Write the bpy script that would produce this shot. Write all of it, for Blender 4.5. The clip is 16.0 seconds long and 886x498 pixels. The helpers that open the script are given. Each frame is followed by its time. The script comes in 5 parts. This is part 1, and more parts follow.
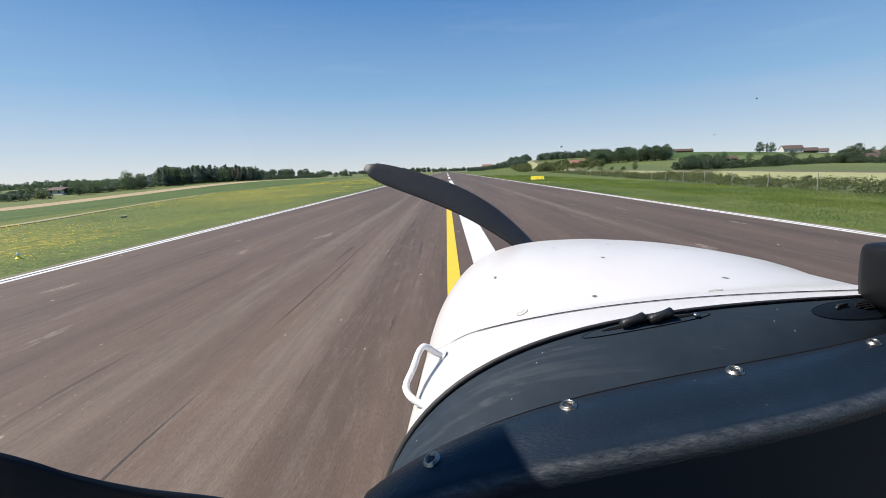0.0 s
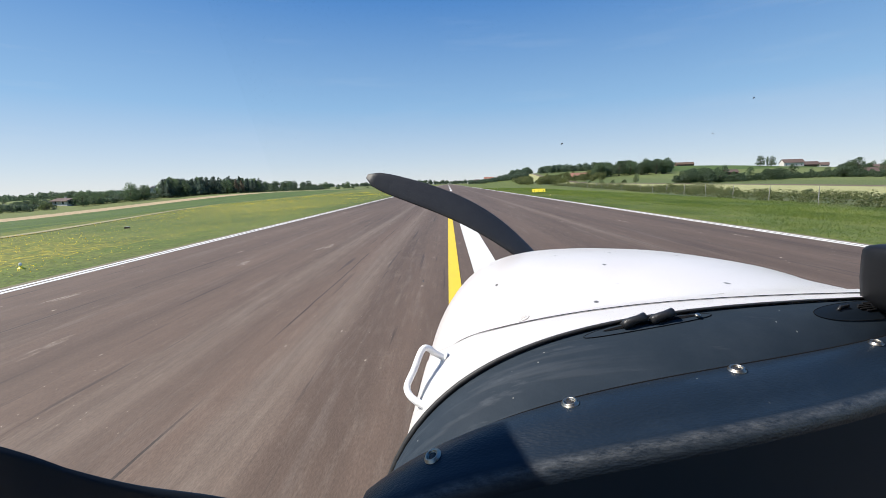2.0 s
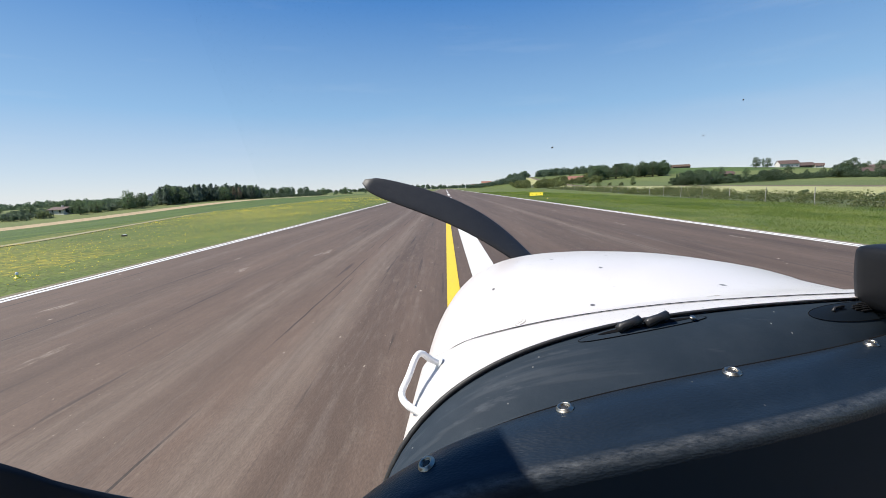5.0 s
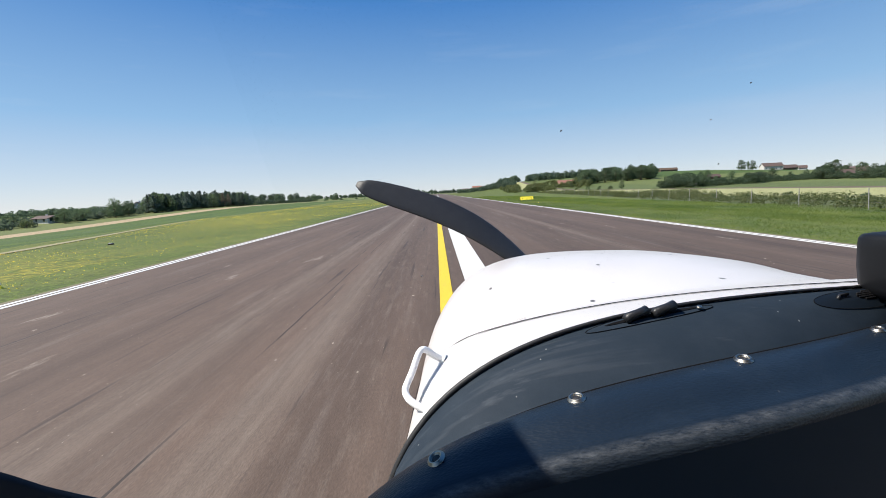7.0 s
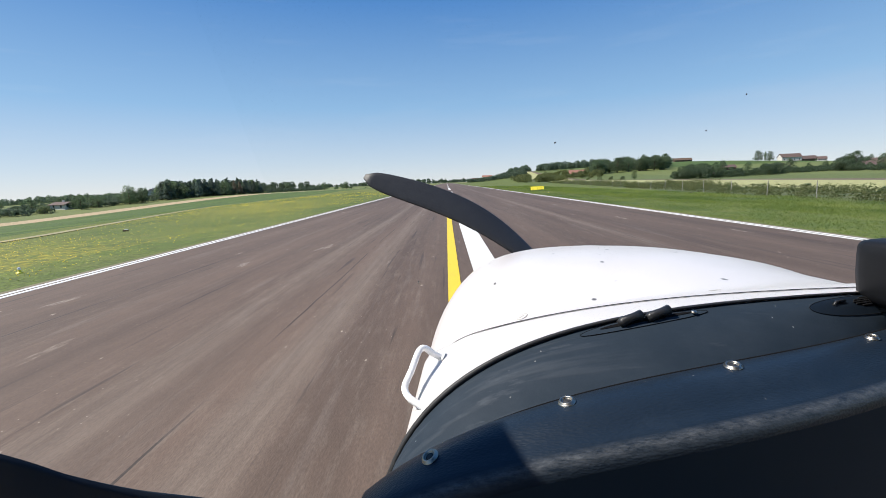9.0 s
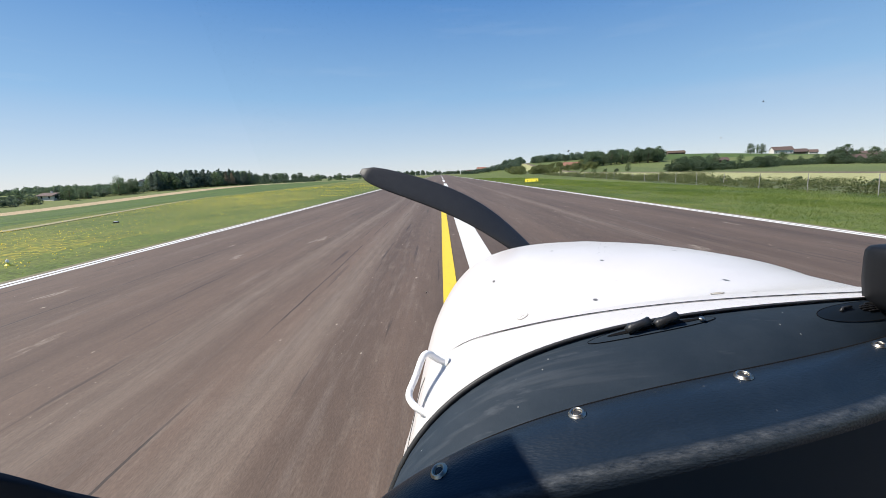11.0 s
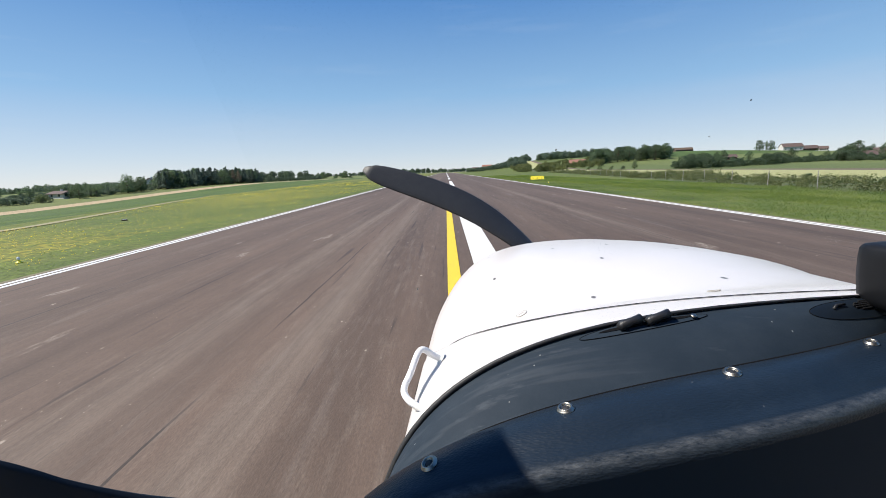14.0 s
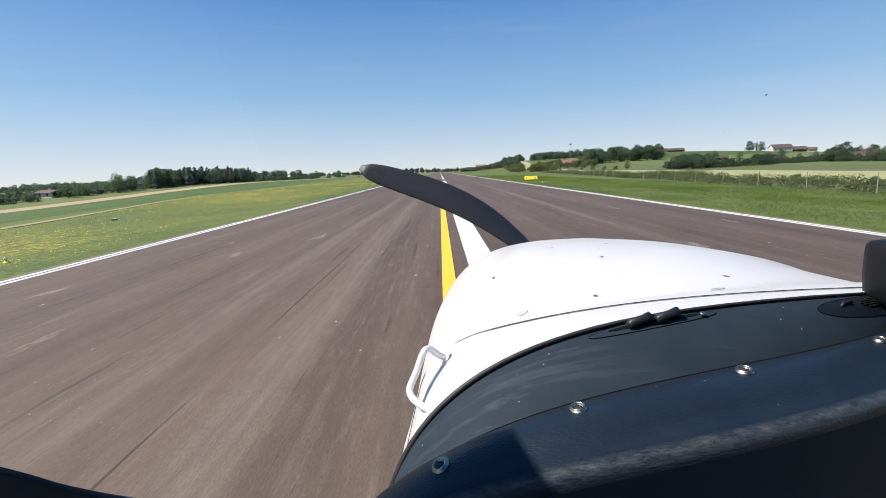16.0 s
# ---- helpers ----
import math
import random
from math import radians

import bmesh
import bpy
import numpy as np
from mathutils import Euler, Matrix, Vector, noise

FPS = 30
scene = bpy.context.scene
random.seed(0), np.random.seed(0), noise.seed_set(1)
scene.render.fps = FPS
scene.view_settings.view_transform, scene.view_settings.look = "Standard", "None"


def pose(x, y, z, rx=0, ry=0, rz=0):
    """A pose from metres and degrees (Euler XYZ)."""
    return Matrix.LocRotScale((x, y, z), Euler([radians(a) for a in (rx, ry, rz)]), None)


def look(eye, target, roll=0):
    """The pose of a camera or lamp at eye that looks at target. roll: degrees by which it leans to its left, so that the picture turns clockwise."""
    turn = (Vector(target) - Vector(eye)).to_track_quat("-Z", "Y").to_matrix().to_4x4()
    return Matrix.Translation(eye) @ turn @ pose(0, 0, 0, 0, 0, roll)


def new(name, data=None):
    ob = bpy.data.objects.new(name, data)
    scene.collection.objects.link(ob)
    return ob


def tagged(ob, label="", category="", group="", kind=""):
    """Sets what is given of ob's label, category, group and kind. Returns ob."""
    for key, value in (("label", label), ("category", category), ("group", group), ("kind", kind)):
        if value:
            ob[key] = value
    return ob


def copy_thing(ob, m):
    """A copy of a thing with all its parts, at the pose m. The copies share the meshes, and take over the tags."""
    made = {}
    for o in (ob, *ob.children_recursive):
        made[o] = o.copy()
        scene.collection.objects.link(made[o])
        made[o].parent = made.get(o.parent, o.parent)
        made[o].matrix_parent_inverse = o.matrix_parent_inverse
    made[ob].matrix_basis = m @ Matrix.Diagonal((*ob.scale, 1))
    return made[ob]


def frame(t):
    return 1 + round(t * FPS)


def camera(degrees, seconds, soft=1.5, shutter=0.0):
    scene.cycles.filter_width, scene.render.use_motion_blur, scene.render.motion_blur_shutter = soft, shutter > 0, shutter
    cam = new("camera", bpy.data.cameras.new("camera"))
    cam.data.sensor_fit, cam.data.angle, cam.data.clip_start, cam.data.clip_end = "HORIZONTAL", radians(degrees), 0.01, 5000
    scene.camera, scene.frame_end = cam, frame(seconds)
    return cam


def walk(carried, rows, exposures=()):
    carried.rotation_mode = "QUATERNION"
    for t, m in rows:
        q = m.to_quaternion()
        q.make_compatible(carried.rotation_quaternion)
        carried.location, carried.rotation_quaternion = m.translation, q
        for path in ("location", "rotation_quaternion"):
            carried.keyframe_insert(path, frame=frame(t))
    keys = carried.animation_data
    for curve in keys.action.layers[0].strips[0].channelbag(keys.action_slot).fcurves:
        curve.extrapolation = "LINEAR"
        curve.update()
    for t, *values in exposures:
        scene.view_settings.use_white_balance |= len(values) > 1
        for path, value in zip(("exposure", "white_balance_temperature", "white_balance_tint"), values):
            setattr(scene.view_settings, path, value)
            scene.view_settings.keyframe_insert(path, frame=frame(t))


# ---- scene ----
# Camera. It sits at the left of the cabin; x is across the runway, y along it.
CX, CZ = -1.05, 1.9
PATH = [
    (0.0, 0.0108, -0.0065, -0.0021, -10.67, 1.60, 0.43),
    (0.5, 0.0104, -0.0083, -0.0085, -9.87, 2.14, 0.33),
    (1.0, 0.0090, -0.0093, -0.0070, -9.60, 1.85, 0.50),
    (1.5, 0.0093, -0.0096, -0.0130, -9.61, 1.35, 0.52),
    (2.0, 0.0102, -0.0112, -0.0135, -8.98, 1.42, 0.66),
    (2.5, 0.0101, -0.0118, -0.0082, -8.89, 1.80, 0.74),
    (3.0, 0.0082, -0.0084, -0.0112, -9.06, 1.35, 0.39),
    (3.5, 0.0132, -0.0093, -0.0119, -9.22, 1.50, 0.45),
    (4.0, 0.0181, -0.0124, -0.0125, -8.94, 2.01, 0.71),
    (6.5, 0.0054, -0.0032, -0.0201, -7.88, 2.28, -0.64),
    (7.0, 0.0033, -0.0030, -0.0265, -7.73, 2.53, -0.91),
    (7.5, 0.0044, -0.0065, -0.0295, -7.44, 2.43, -0.51),
    (8.0, 0.0141, -0.0077, -0.0162, -6.89, 2.16, -0.12),
    (8.5, 0.0146, -0.0114, -0.0144, -8.07, 2.14, 0.49),
    (11.0, 0.0032, -0.0005, -0.0003, -10.28, 1.95, -0.34),
    (11.5, 0.0025, 0.0015, -0.0021, -10.29, 1.91, -0.59),
    (12.0, 0.0065, 0.0001, -0.0017, -10.61, 1.96, -0.41),
    (12.5, 0.0100, -0.0023, -0.0003, -10.60, 1.94, -0.09),
    (13.0, 0.0090, -0.0043, 0.0004, -10.61, 2.04, 0.12),
    (13.5, 0.0100, -0.0040, 0.0000, -10.55, 1.99, 0.12),
    (14.0, 0.0143, -0.0062, 0.0001, -10.57, 2.05, 0.40),
    (14.5, 0.0178, -0.0110, 0.0006, -10.48, 2.21, 0.88),
    (15.0, 0.0127, -0.0121, 0.0027, -10.57, 2.19, 1.05),
    (15.5, 0.0036, -0.0079, 0.0013, -10.57, 2.12, 0.55),
    (16.0, 0.0015, 0.0001, -0.0029, -10.63, 1.91, -0.45),
]
cam = camera(94.0, 16.0, soft=0.5)
walk(cam, [(t, pose(CX + dx, dy, CZ + dz, 90 + pitch, lean, yaw)) for t, dx, dy, dz, pitch, lean, yaw in PATH],
     [(0.0, 0.46), (0.5, 0.34), (1.0, 0.31), (1.5, 0.50), (2.0, 0.55), (3.0, 0.56), (16.0, 0.56)])

# World and sun.
SUN_TO = Vector((-0.66, -0.08, 0.76)).normalized()
world = bpy.data.worlds.new("sky")
scene.world = world
world.use_nodes = True
wn = world.node_tree.nodes
sky = wn.new("ShaderNodeTexSky")
sky.sky_type = "NISHITA"
sky.sun_disc = False
sky.sun_elevation = math.asin(SUN_TO.z)
sky.sun_rotation = math.atan2(SUN_TO.x, SUN_TO.y)
sky.altitude = 400
sky.air_density, sky.dust_density, sky.ozone_density = 0.78, 0.06, 3.0
wn["Background"].inputs["Strength"].default_value = 0.096
# Summer haze: the sky's blue deepens evenly from the horizon to the zenith.
way = wn.new("ShaderNodeTexCoord")
rise = wn.new("ShaderNodeSeparateXYZ")
haze = wn.new("ShaderNodeValToRGB")
lift = wn.new("ShaderNodeVectorMath")
lift.operation = "SCALE"
lift.inputs["Scale"].default_value = 6.0
blend = wn.new("ShaderNodeMix")
blend.data_type = "RGBA"
blend.inputs[0].default_value = 0.85
HAZE = [(0.0, (0.84, 0.88, 0.93)), (0.05, (0.68, 0.80, 0.93)), (0.17, (0.345, 0.605, 0.92)), (0.40, (0.066, 0.275, 0.72)), (1.0, (0.04, 0.18, 0.55))]
while len(haze.color_ramp.elements) < len(HAZE):
    haze.color_ramp.elements.new(0.5)
for stop, (place, tint) in zip(haze.color_ramp.elements, HAZE):
    stop.position, stop.color = place, (*tint, 1)
wl = world.node_tree.links
wl.new(way.outputs["Generated"], rise.inputs[0])
wl.new(rise.outputs["Z"], haze.inputs[0])
wl.new(haze.outputs[0], lift.inputs[0])
wl.new(sky.outputs[0], blend.inputs[6])
wl.new(lift.outputs[0], blend.inputs[7])
# Thin streaks of cirrus.
streak_map = wn.new("ShaderNodeMapping")
streak_map.inputs["Scale"].default_value = (1.4, 3.0, 16.0)
streak_map.inputs["Rotation"].default_value = (0.16, 0.10, 0.0)
cirrus = wn.new("ShaderNodeTexNoise")
cirrus.inputs["Scale"].default_value, cirrus.inputs["Detail"].default_value, cirrus.inputs["Roughness"].default_value = 1.3, 6.0, 0.62
thin = wn.new("ShaderNodeMapRange")
for socket, value in (("From Min", 0.55), ("From Max", 0.85), ("To Min", 0.0), ("To Max", 0.16)):
    thin.inputs[socket].default_value = value
veil = wn.new("ShaderNodeMix")
veil.data_type = "RGBA"
veil.inputs[7].default_value = (4.6, 5.2, 5.9, 1)
wl.new(way.outputs["Generated"], streak_map.inputs["Vector"])
wl.new(streak_map.outputs[0], cirrus.inputs["Vector"])
wl.new(cirrus.outputs["Fac"], thin.inputs["Value"])
wl.new(thin.outputs[0], veil.inputs[0])
wl.new(blend.outputs[2], veil.inputs[6])
wl.new(veil.outputs[2], wn["Background"].inputs["Color"])
sun = new("sun", bpy.data.lights.new("sun", "SUN"))
sun.data.energy, sun.data.angle, sun.data.color = 4.7, radians(0.55), (1.0, 0.94, 0.85)
sun.matrix_world = look(Vector((0, 0, 60)) + SUN_TO * 50, (0, 0, 60))


# Materials.
class Nodes:
    """A material's node tree with short calls."""

    def __init__(self, name, rough=0.8, metal=0.0):
        self.mat = bpy.data.materials.new(name)
        self.mat.use_nodes = True
        self.tree = self.mat.node_tree
        self.bsdf = self.tree.nodes["Principled BSDF"]
        self.bsdf.inputs["Roughness"].default_value = rough
        self.bsdf.inputs["Metallic"].default_value = metal

    def node(self, kind, **values):
        n = self.tree.nodes.new(kind)
        for k, v in values.items():
            n.inputs[k].default_value = v
        return n

    def link(self, a, b):
        self.tree.links.new(a, b)

    def coords(self, scale=(1, 1, 1), kind="Object"):
        c = self.node("ShaderNodeTexCoord")
        m = self.node("ShaderNodeMapping", Scale=scale)
        self.link(c.outputs[kind], m.inputs["Vector"])
        return m.outputs[0]

    def noise(self, scale, detail=4.0, stretch=(1, 1, 1), rough=0.55, kind="Object"):
        n = self.node("ShaderNodeTexNoise", Scale=scale, Detail=detail, Roughness=rough)
        self.link(self.coords(stretch, kind), n.inputs["Vector"])
        return n.outputs["Fac"]

    def cells(self, scale, stretch=(1, 1, 1), out="Distance"):
        n = self.node("ShaderNodeTexVoronoi", Scale=scale)
        n.voronoi_dimensions = "2D"
        self.link(self.coords(stretch), n.inputs["Vector"])
        return n.outputs[out]

    def ramp(self, fac, stops, sharp=False):
        r = self.node("ShaderNodeValToRGB")
        r.color_ramp.interpolation = "CONSTANT" if sharp else "LINEAR"
        e = r.color_ramp.elements
        while len(e) < len(stops):
            e.new(0.5)
        for el, (p, c) in zip(e, stops):
            el.position = p
            el.color = (*c, 1) if not isinstance(c, (int, float)) else (c, c, c, 1)
        self.link(fac, r.inputs[0])
        return r.outputs[0]

    def mix(self, fac, a, b, mode="MIX"):
        m = self.node("ShaderNodeMix")
        m.data_type, m.blend_type = "RGBA", mode
        for sock, v in ((m.inputs[0], fac), (m.inputs[6], a), (m.inputs[7], b)):
            if isinstance(v, (int, float)):
                sock.default_value = v
            elif isinstance(v, tuple):
                sock.default_value = (*v, 1)
            else:
                self.link(v, sock)
        return m.outputs[2]

    def math(self, op, a, b=0.0, c=0.0):
        m = self.node("ShaderNodeMath")
        m.operation = op
        for sock, v in zip(m.inputs, (a, b, c)):
            if isinstance(v, (int, float)):
                sock.default_value = v
            else:
                self.link(v, sock)
        return m.outputs[0]

    def colour(self, c):
        if isinstance(c, tuple):
            self.bsdf.inputs["Base Color"].default_value = (*c, 1)
        else:
            self.link(c, self.bsdf.inputs["Base Color"])
        return self

    def bump(self, height, strength=0.3, distance=0.02):
        b = self.node("ShaderNodeBump", Strength=strength, Distance=distance)
        self.link(height, b.inputs["Height"])
        self.link(b.outputs[0], self.bsdf.inputs["Normal"])
        return self

    def set(self, **values):
        for k, v in values.items():
            self.bsdf.inputs[k.replace("_", " ")].default_value = v
        return self


def plain(name, a, b, scale=3.0, rough=0.7, metal=0.0, bump=0.15, fine=40.0):
    """A surface whose colour wanders between a and b, with fine relief."""
    n = Nodes(name, rough, metal)
    big = n.noise(scale, 5)
    small = n.noise(fine, 3)
    n.colour(n.mix(n.math("MULTIPLY", n.math("ADD", big, small), 0.5), a, b))
    n.bump(small, bump, 0.01)
    return n.mat


def asphalt_material():
    """Old asphalt laid in lanes: joints along the runway, scuffed bands, rubber streaks, loose pale stones."""
    n = Nodes("asphalt", 0.74)
    n.set(Specular_IOR_Level=0.4)
    sep = n.node("ShaderNodeSeparateXYZ")
    n.link(n.coords(), sep.inputs[0])
    x = n.math("ADD", sep.outputs[0], n.math("MULTIPLY", n.math("SUBTRACT", n.noise(0.5, 5, (1, 0.5, 1)), 0.5), 0.16))
    base = n.ramp(n.noise(0.12, 6, (1.0, 0.25, 1)), [(0.3, (0.084, 0.0565, 0.0405)), (0.7, (0.124, 0.085, 0.0610))])
    streak = n.ramp(n.noise(1.0, 6, (0.75, 0.014, 1), 0.65), [(0.34, 0.74), (0.5, 1.0), (0.68, 1.30)])
    col = n.mix(1.0, base, streak, "MULTIPLY")
    fine = n.noise(1.0, 9, (9.0, 1.1, 1), 0.8)
    chips = n.ramp(fine, [(0.50, 0.0), (0.66, 1.0)])
    lane = n.ramp(n.noise(1.0, 3, (0.55, 0.012, 1)), [(0.48, 0.0), (0.60, 1.0)])
    band = n.math("MULTIPLY", n.math("GREATER_THAN", x, -3.3), n.math("LESS_THAN", x, -1.3))
    rough = n.math("MULTIPLY", chips, n.math("MAXIMUM", lane, n.math("MULTIPLY", band, 0.9)))
    col = n.mix(n.math("MULTIPLY", rough, 0.36), col, (0.22, 0.175, 0.135))
    wear = n.ramp(n.noise(1.0, 8, (2.2, 0.10, 1), 0.75), [(0.54, 0.0), (0.72, 1.0)])
    col = n.mix(n.math("MULTIPLY", wear, 0.42), col, (0.21, 0.175, 0.145))
    for mid_x, half in ((-4.15, 0.45), (-2.75, 0.4), (4.6, 0.35)):
        near = n.ramp(n.math("DIVIDE", n.math("ABSOLUTE", n.math("SUBTRACT", x, mid_x)), half), [(0.25, 1.0), (1.0, 0.0)])
        broken = n.ramp(n.noise(1.0, 7, (3.0, 0.05, 1), 0.7), [(0.32, 0.0), (0.62, 1.0)])
        col = n.mix(n.math("MULTIPLY", n.math("MULTIPLY", near, broken), 0.40), col, (0.25, 0.20, 0.155))
    dark = n.ramp(n.noise(1.0, 5, (6.0, 0.16, 1), 0.6), [(0.62, 0.0), (0.68, 1.0)])
    col = n.mix(n.math("MULTIPLY", dark, 0.6), col, (0.028, 0.023, 0.021))
    lanes = n.math("ABSOLUTE", n.math("SUBTRACT", n.math("MODULO", n.math("ADD", x, 43.3), 4.0), 2.0))
    gone = n.ramp(n.noise(0.35, 4), [(0.40, 0.0), (0.52, 1.0)])
    joint = n.math("MULTIPLY", n.math("GREATER_THAN", lanes, 1.987), gone)
    col = n.mix(n.math("MULTIPLY", joint, 0.75), col, (0.022, 0.018, 0.016))
    grain = n.noise(70, 4, (1, 0.35, 1))
    col = n.mix(1.0, col, n.ramp(grain, [(0.3, 0.85), (0.7, 1.15)]), "MULTIPLY")
    mottle = n.ramp(n.noise(5.0, 9, (1, 0.3, 1), 0.75), [(0.3, 0.88), (0.7, 1.12)])
    col = n.mix(1.0, col, mottle, "MULTIPLY")
    some = n.ramp(n.noise(0.5, 3), [(0.50, 0.0), (0.58, 1.0)])
    for scale, size in ((0.45, 0.012), (1.1, 0.016), (4.0, 0.018)):
        stones = n.ramp(n.cells(scale, (1.0, 0.55, 1)), [(0.0, 1.0), (size * 0.6, 1.0), (size, 0.0)])
        col = n.mix(n.math("MULTIPLY", stones, some), col, (0.44, 0.37, 0.29))
    # Short pale scuffs and rubber marks that run with the traffic.
    flecks = n.ramp(n.noise(1.0, 3, (1.7, 0.34, 1), 0.5), [(0.69, 0.0), (0.72, 1.0)])
    torn = n.ramp(n.noise(1.0, 7, (14.0, 2.4, 1), 0.8), [(0.46, 0.0), (0.56, 1.0)])
    col = n.mix(n.math("MULTIPLY", n.math("MULTIPLY", flecks, torn), 0.6), col, (0.40, 0.34, 0.27))
    skid = n.ramp(n.noise(1.0, 2, (5.5, 0.045, 1), 0.4), [(0.70, 0.0), (0.74, 1.0)])
    col = n.mix(n.math("MULTIPLY", skid, 0.45), col, (0.040, 0.031, 0.027))
    n.colour(col)
    n.bump(n.math("ADD", grain, n.math("MULTIPLY", joint, -1.5)), 0.22, 0.01)
    return n.mat


def paint_material(name, colour, worn):
    n = Nodes(name, 0.7)
    wear = n.ramp(n.noise(7.0, 6, (1, 0.3, 1), 0.7), [(0.55, 0.0), (0.8, 1.0)])
    col = n.mix(n.math("MULTIPLY", wear, 0.6), colour, worn)
    chips = n.ramp(n.noise(2.2, 8, (1.2, 0.5, 1), 0.8), [(0.66, 0.0), (0.7, 1.0)])
    col = n.mix(n.math("MULTIPLY", chips, 0.7), col, (0.12, 0.10, 0.09))
    n.colour(col)
    n.bump(n.noise(60, 3), 0.3, 0.01)
    return n.mat


def ground_material():
    """Grass of the airfield, crop strips, a stubble strip and meadows, laid out over the plan."""
    n = Nodes("meadow", 0.9)
    sep = n.node("ShaderNodeSeparateXYZ")
    geo = n.node("ShaderNodeNewGeometry")
    n.link(geo.outputs["Position"], sep.inputs[0])
    x, y = sep.outputs[0], sep.outputs[1]
    wob = n.math("MULTIPLY", n.math("SUBTRACT", n.noise(0.09, 4), 0.5), 3.0)
    xw = n.math("ADD", x, wob)

    def mask(value, low, high):
        return n.math("MULTIPLY", n.math("GREATER_THAN", value, low), n.math("LESS_THAN", value, high))

    tone = n.noise(0.045, 5)
    mid = n.noise(0.6, 5)
    fine = n.noise(9.0, 4)
    grass = n.mix(n.ramp(tone, [(0.35, 0.0), (0.65, 1.0)]), (0.060, 0.096, 0.010), (0.108, 0.138, 0.016))
    grass = n.mix(n.ramp(mid, [(0.45, 0.0), (0.72, 0.7)]), grass, (0.148, 0.148, 0.034))
    patch = n.ramp(n.noise(0.30, 5, (1.0, 0.45, 1), 0.6), [(0.46, 0.0), (0.64, 1.0)])
    grass = n.mix(n.math("MULTIPLY", patch, 0.75), grass, (0.040, 0.074, 0.008))
    mown = n.ramp(n.noise(0.22, 5, (1.0, 0.35, 1), 0.65), [(0.36, 0.0), (0.64, 1.0)])
    grass = n.mix(n.math("MULTIPLY", mown, 0.35), grass, (0.150, 0.168, 0.030))
    bloom = n.math("MULTIPLY", n.ramp(n.noise(0.06, 5), [(0.42, 0.0), (0.6, 1.0)]),
                   n.ramp(n.noise(3.2, 7), [(0.44, 0.0), (0.64, 1.0)]))
    far_bloom = n.math("MULTIPLY", bloom, mask(x, -75.0, -13.0))
    grass = n.mix(n.math("MULTIPLY", far_bloom, 0.72), grass, (0.36, 0.29, 0.025))
    crop_row = n.noise(1.0, 4, (0.8, 0.02, 1))
    crop = n.mix(n.ramp(crop_row, [(0.38, 0.0), (0.62, 1.0)]), (0.034, 0.070, 0.006), (0.080, 0.122, 0.013))
    stubble = n.mix(n.noise(1.0, 4, (0.7, 0.05, 1)), (0.33, 0.24, 0.13), (0.43, 0.33, 0.20))
    pale = n.mix(mid, (0.29, 0.29, 0.115), (0.37, 0.36, 0.16))
    rough = n.mix(n.ramp(mid, [(0.35, 0.0), (0.65, 1.0)]), (0.05, 0.075, 0.022), (0.12, 0.13, 0.05))
    soil = n.mix(mid, (0.10, 0.075, 0.05), (0.16, 0.12, 0.08))
    edge_left = n.math("ADD", -24.5, n.math("MULTIPLY", n.math("SUBTRACT", n.math("MINIMUM", y, 100.0), 23.0), -0.34))
    edge_left = n.math("MAXIMUM", edge_left, -50.0)
    edge_left = n.math("MINIMUM", edge_left, -22.0)
    u = n.math("ADD", xw, n.math("MULTIPLY", n.math("SUBTRACT", y, 124.0), -0.22))
    right = n.math("SUBTRACT", xw, n.math("MULTIPLY", n.math("MAXIMUM", y, 0.0), 0.14))
    meadow = n.mix(tone, (0.088, 0.118, 0.026), (0.150, 0.170, 0.044))
    col = grass
    col = n.mix(n.math("LESS_THAN", x, n.math("SUBTRACT", edge_left, 1.5)), col, crop)
    col = n.mix(n.math("LESS_THAN", u, -124.0), col, stubble)
    col = n.mix(n.math("LESS_THAN", u, -138.0), col, meadow)
    col = n.mix(n.math("GREATER_THAN", right, 18.5), col, rough)
    col = n.mix(n.math("GREATER_THAN", right, 28.5), col, pale)
    col = n.mix(n.math("GREATER_THAN", right, 50.0), col, soil)
    col = n.mix(n.math("GREATER_THAN", right, 56.0), col, n.mix(mid, (0.075, 0.105, 0.022), (0.115, 0.14, 0.034)))
    col = n.mix(n.math("GREATER_THAN", right, 110.0), col, meadow)
    hill = mask(y, 425.0, 760.0)
    hill = n.math("MULTIPLY", hill, mask(x, 215.0, 420.0))
    col = n.mix(hill, col, crop)
    col = n.mix(1.0, col, n.ramp(fine, [(0.32, 0.55), (0.68, 1.45)]), "MULTIPLY")
    n.colour(col)
    n.bump(fine, 0.6, 0.08)
    return n.mat


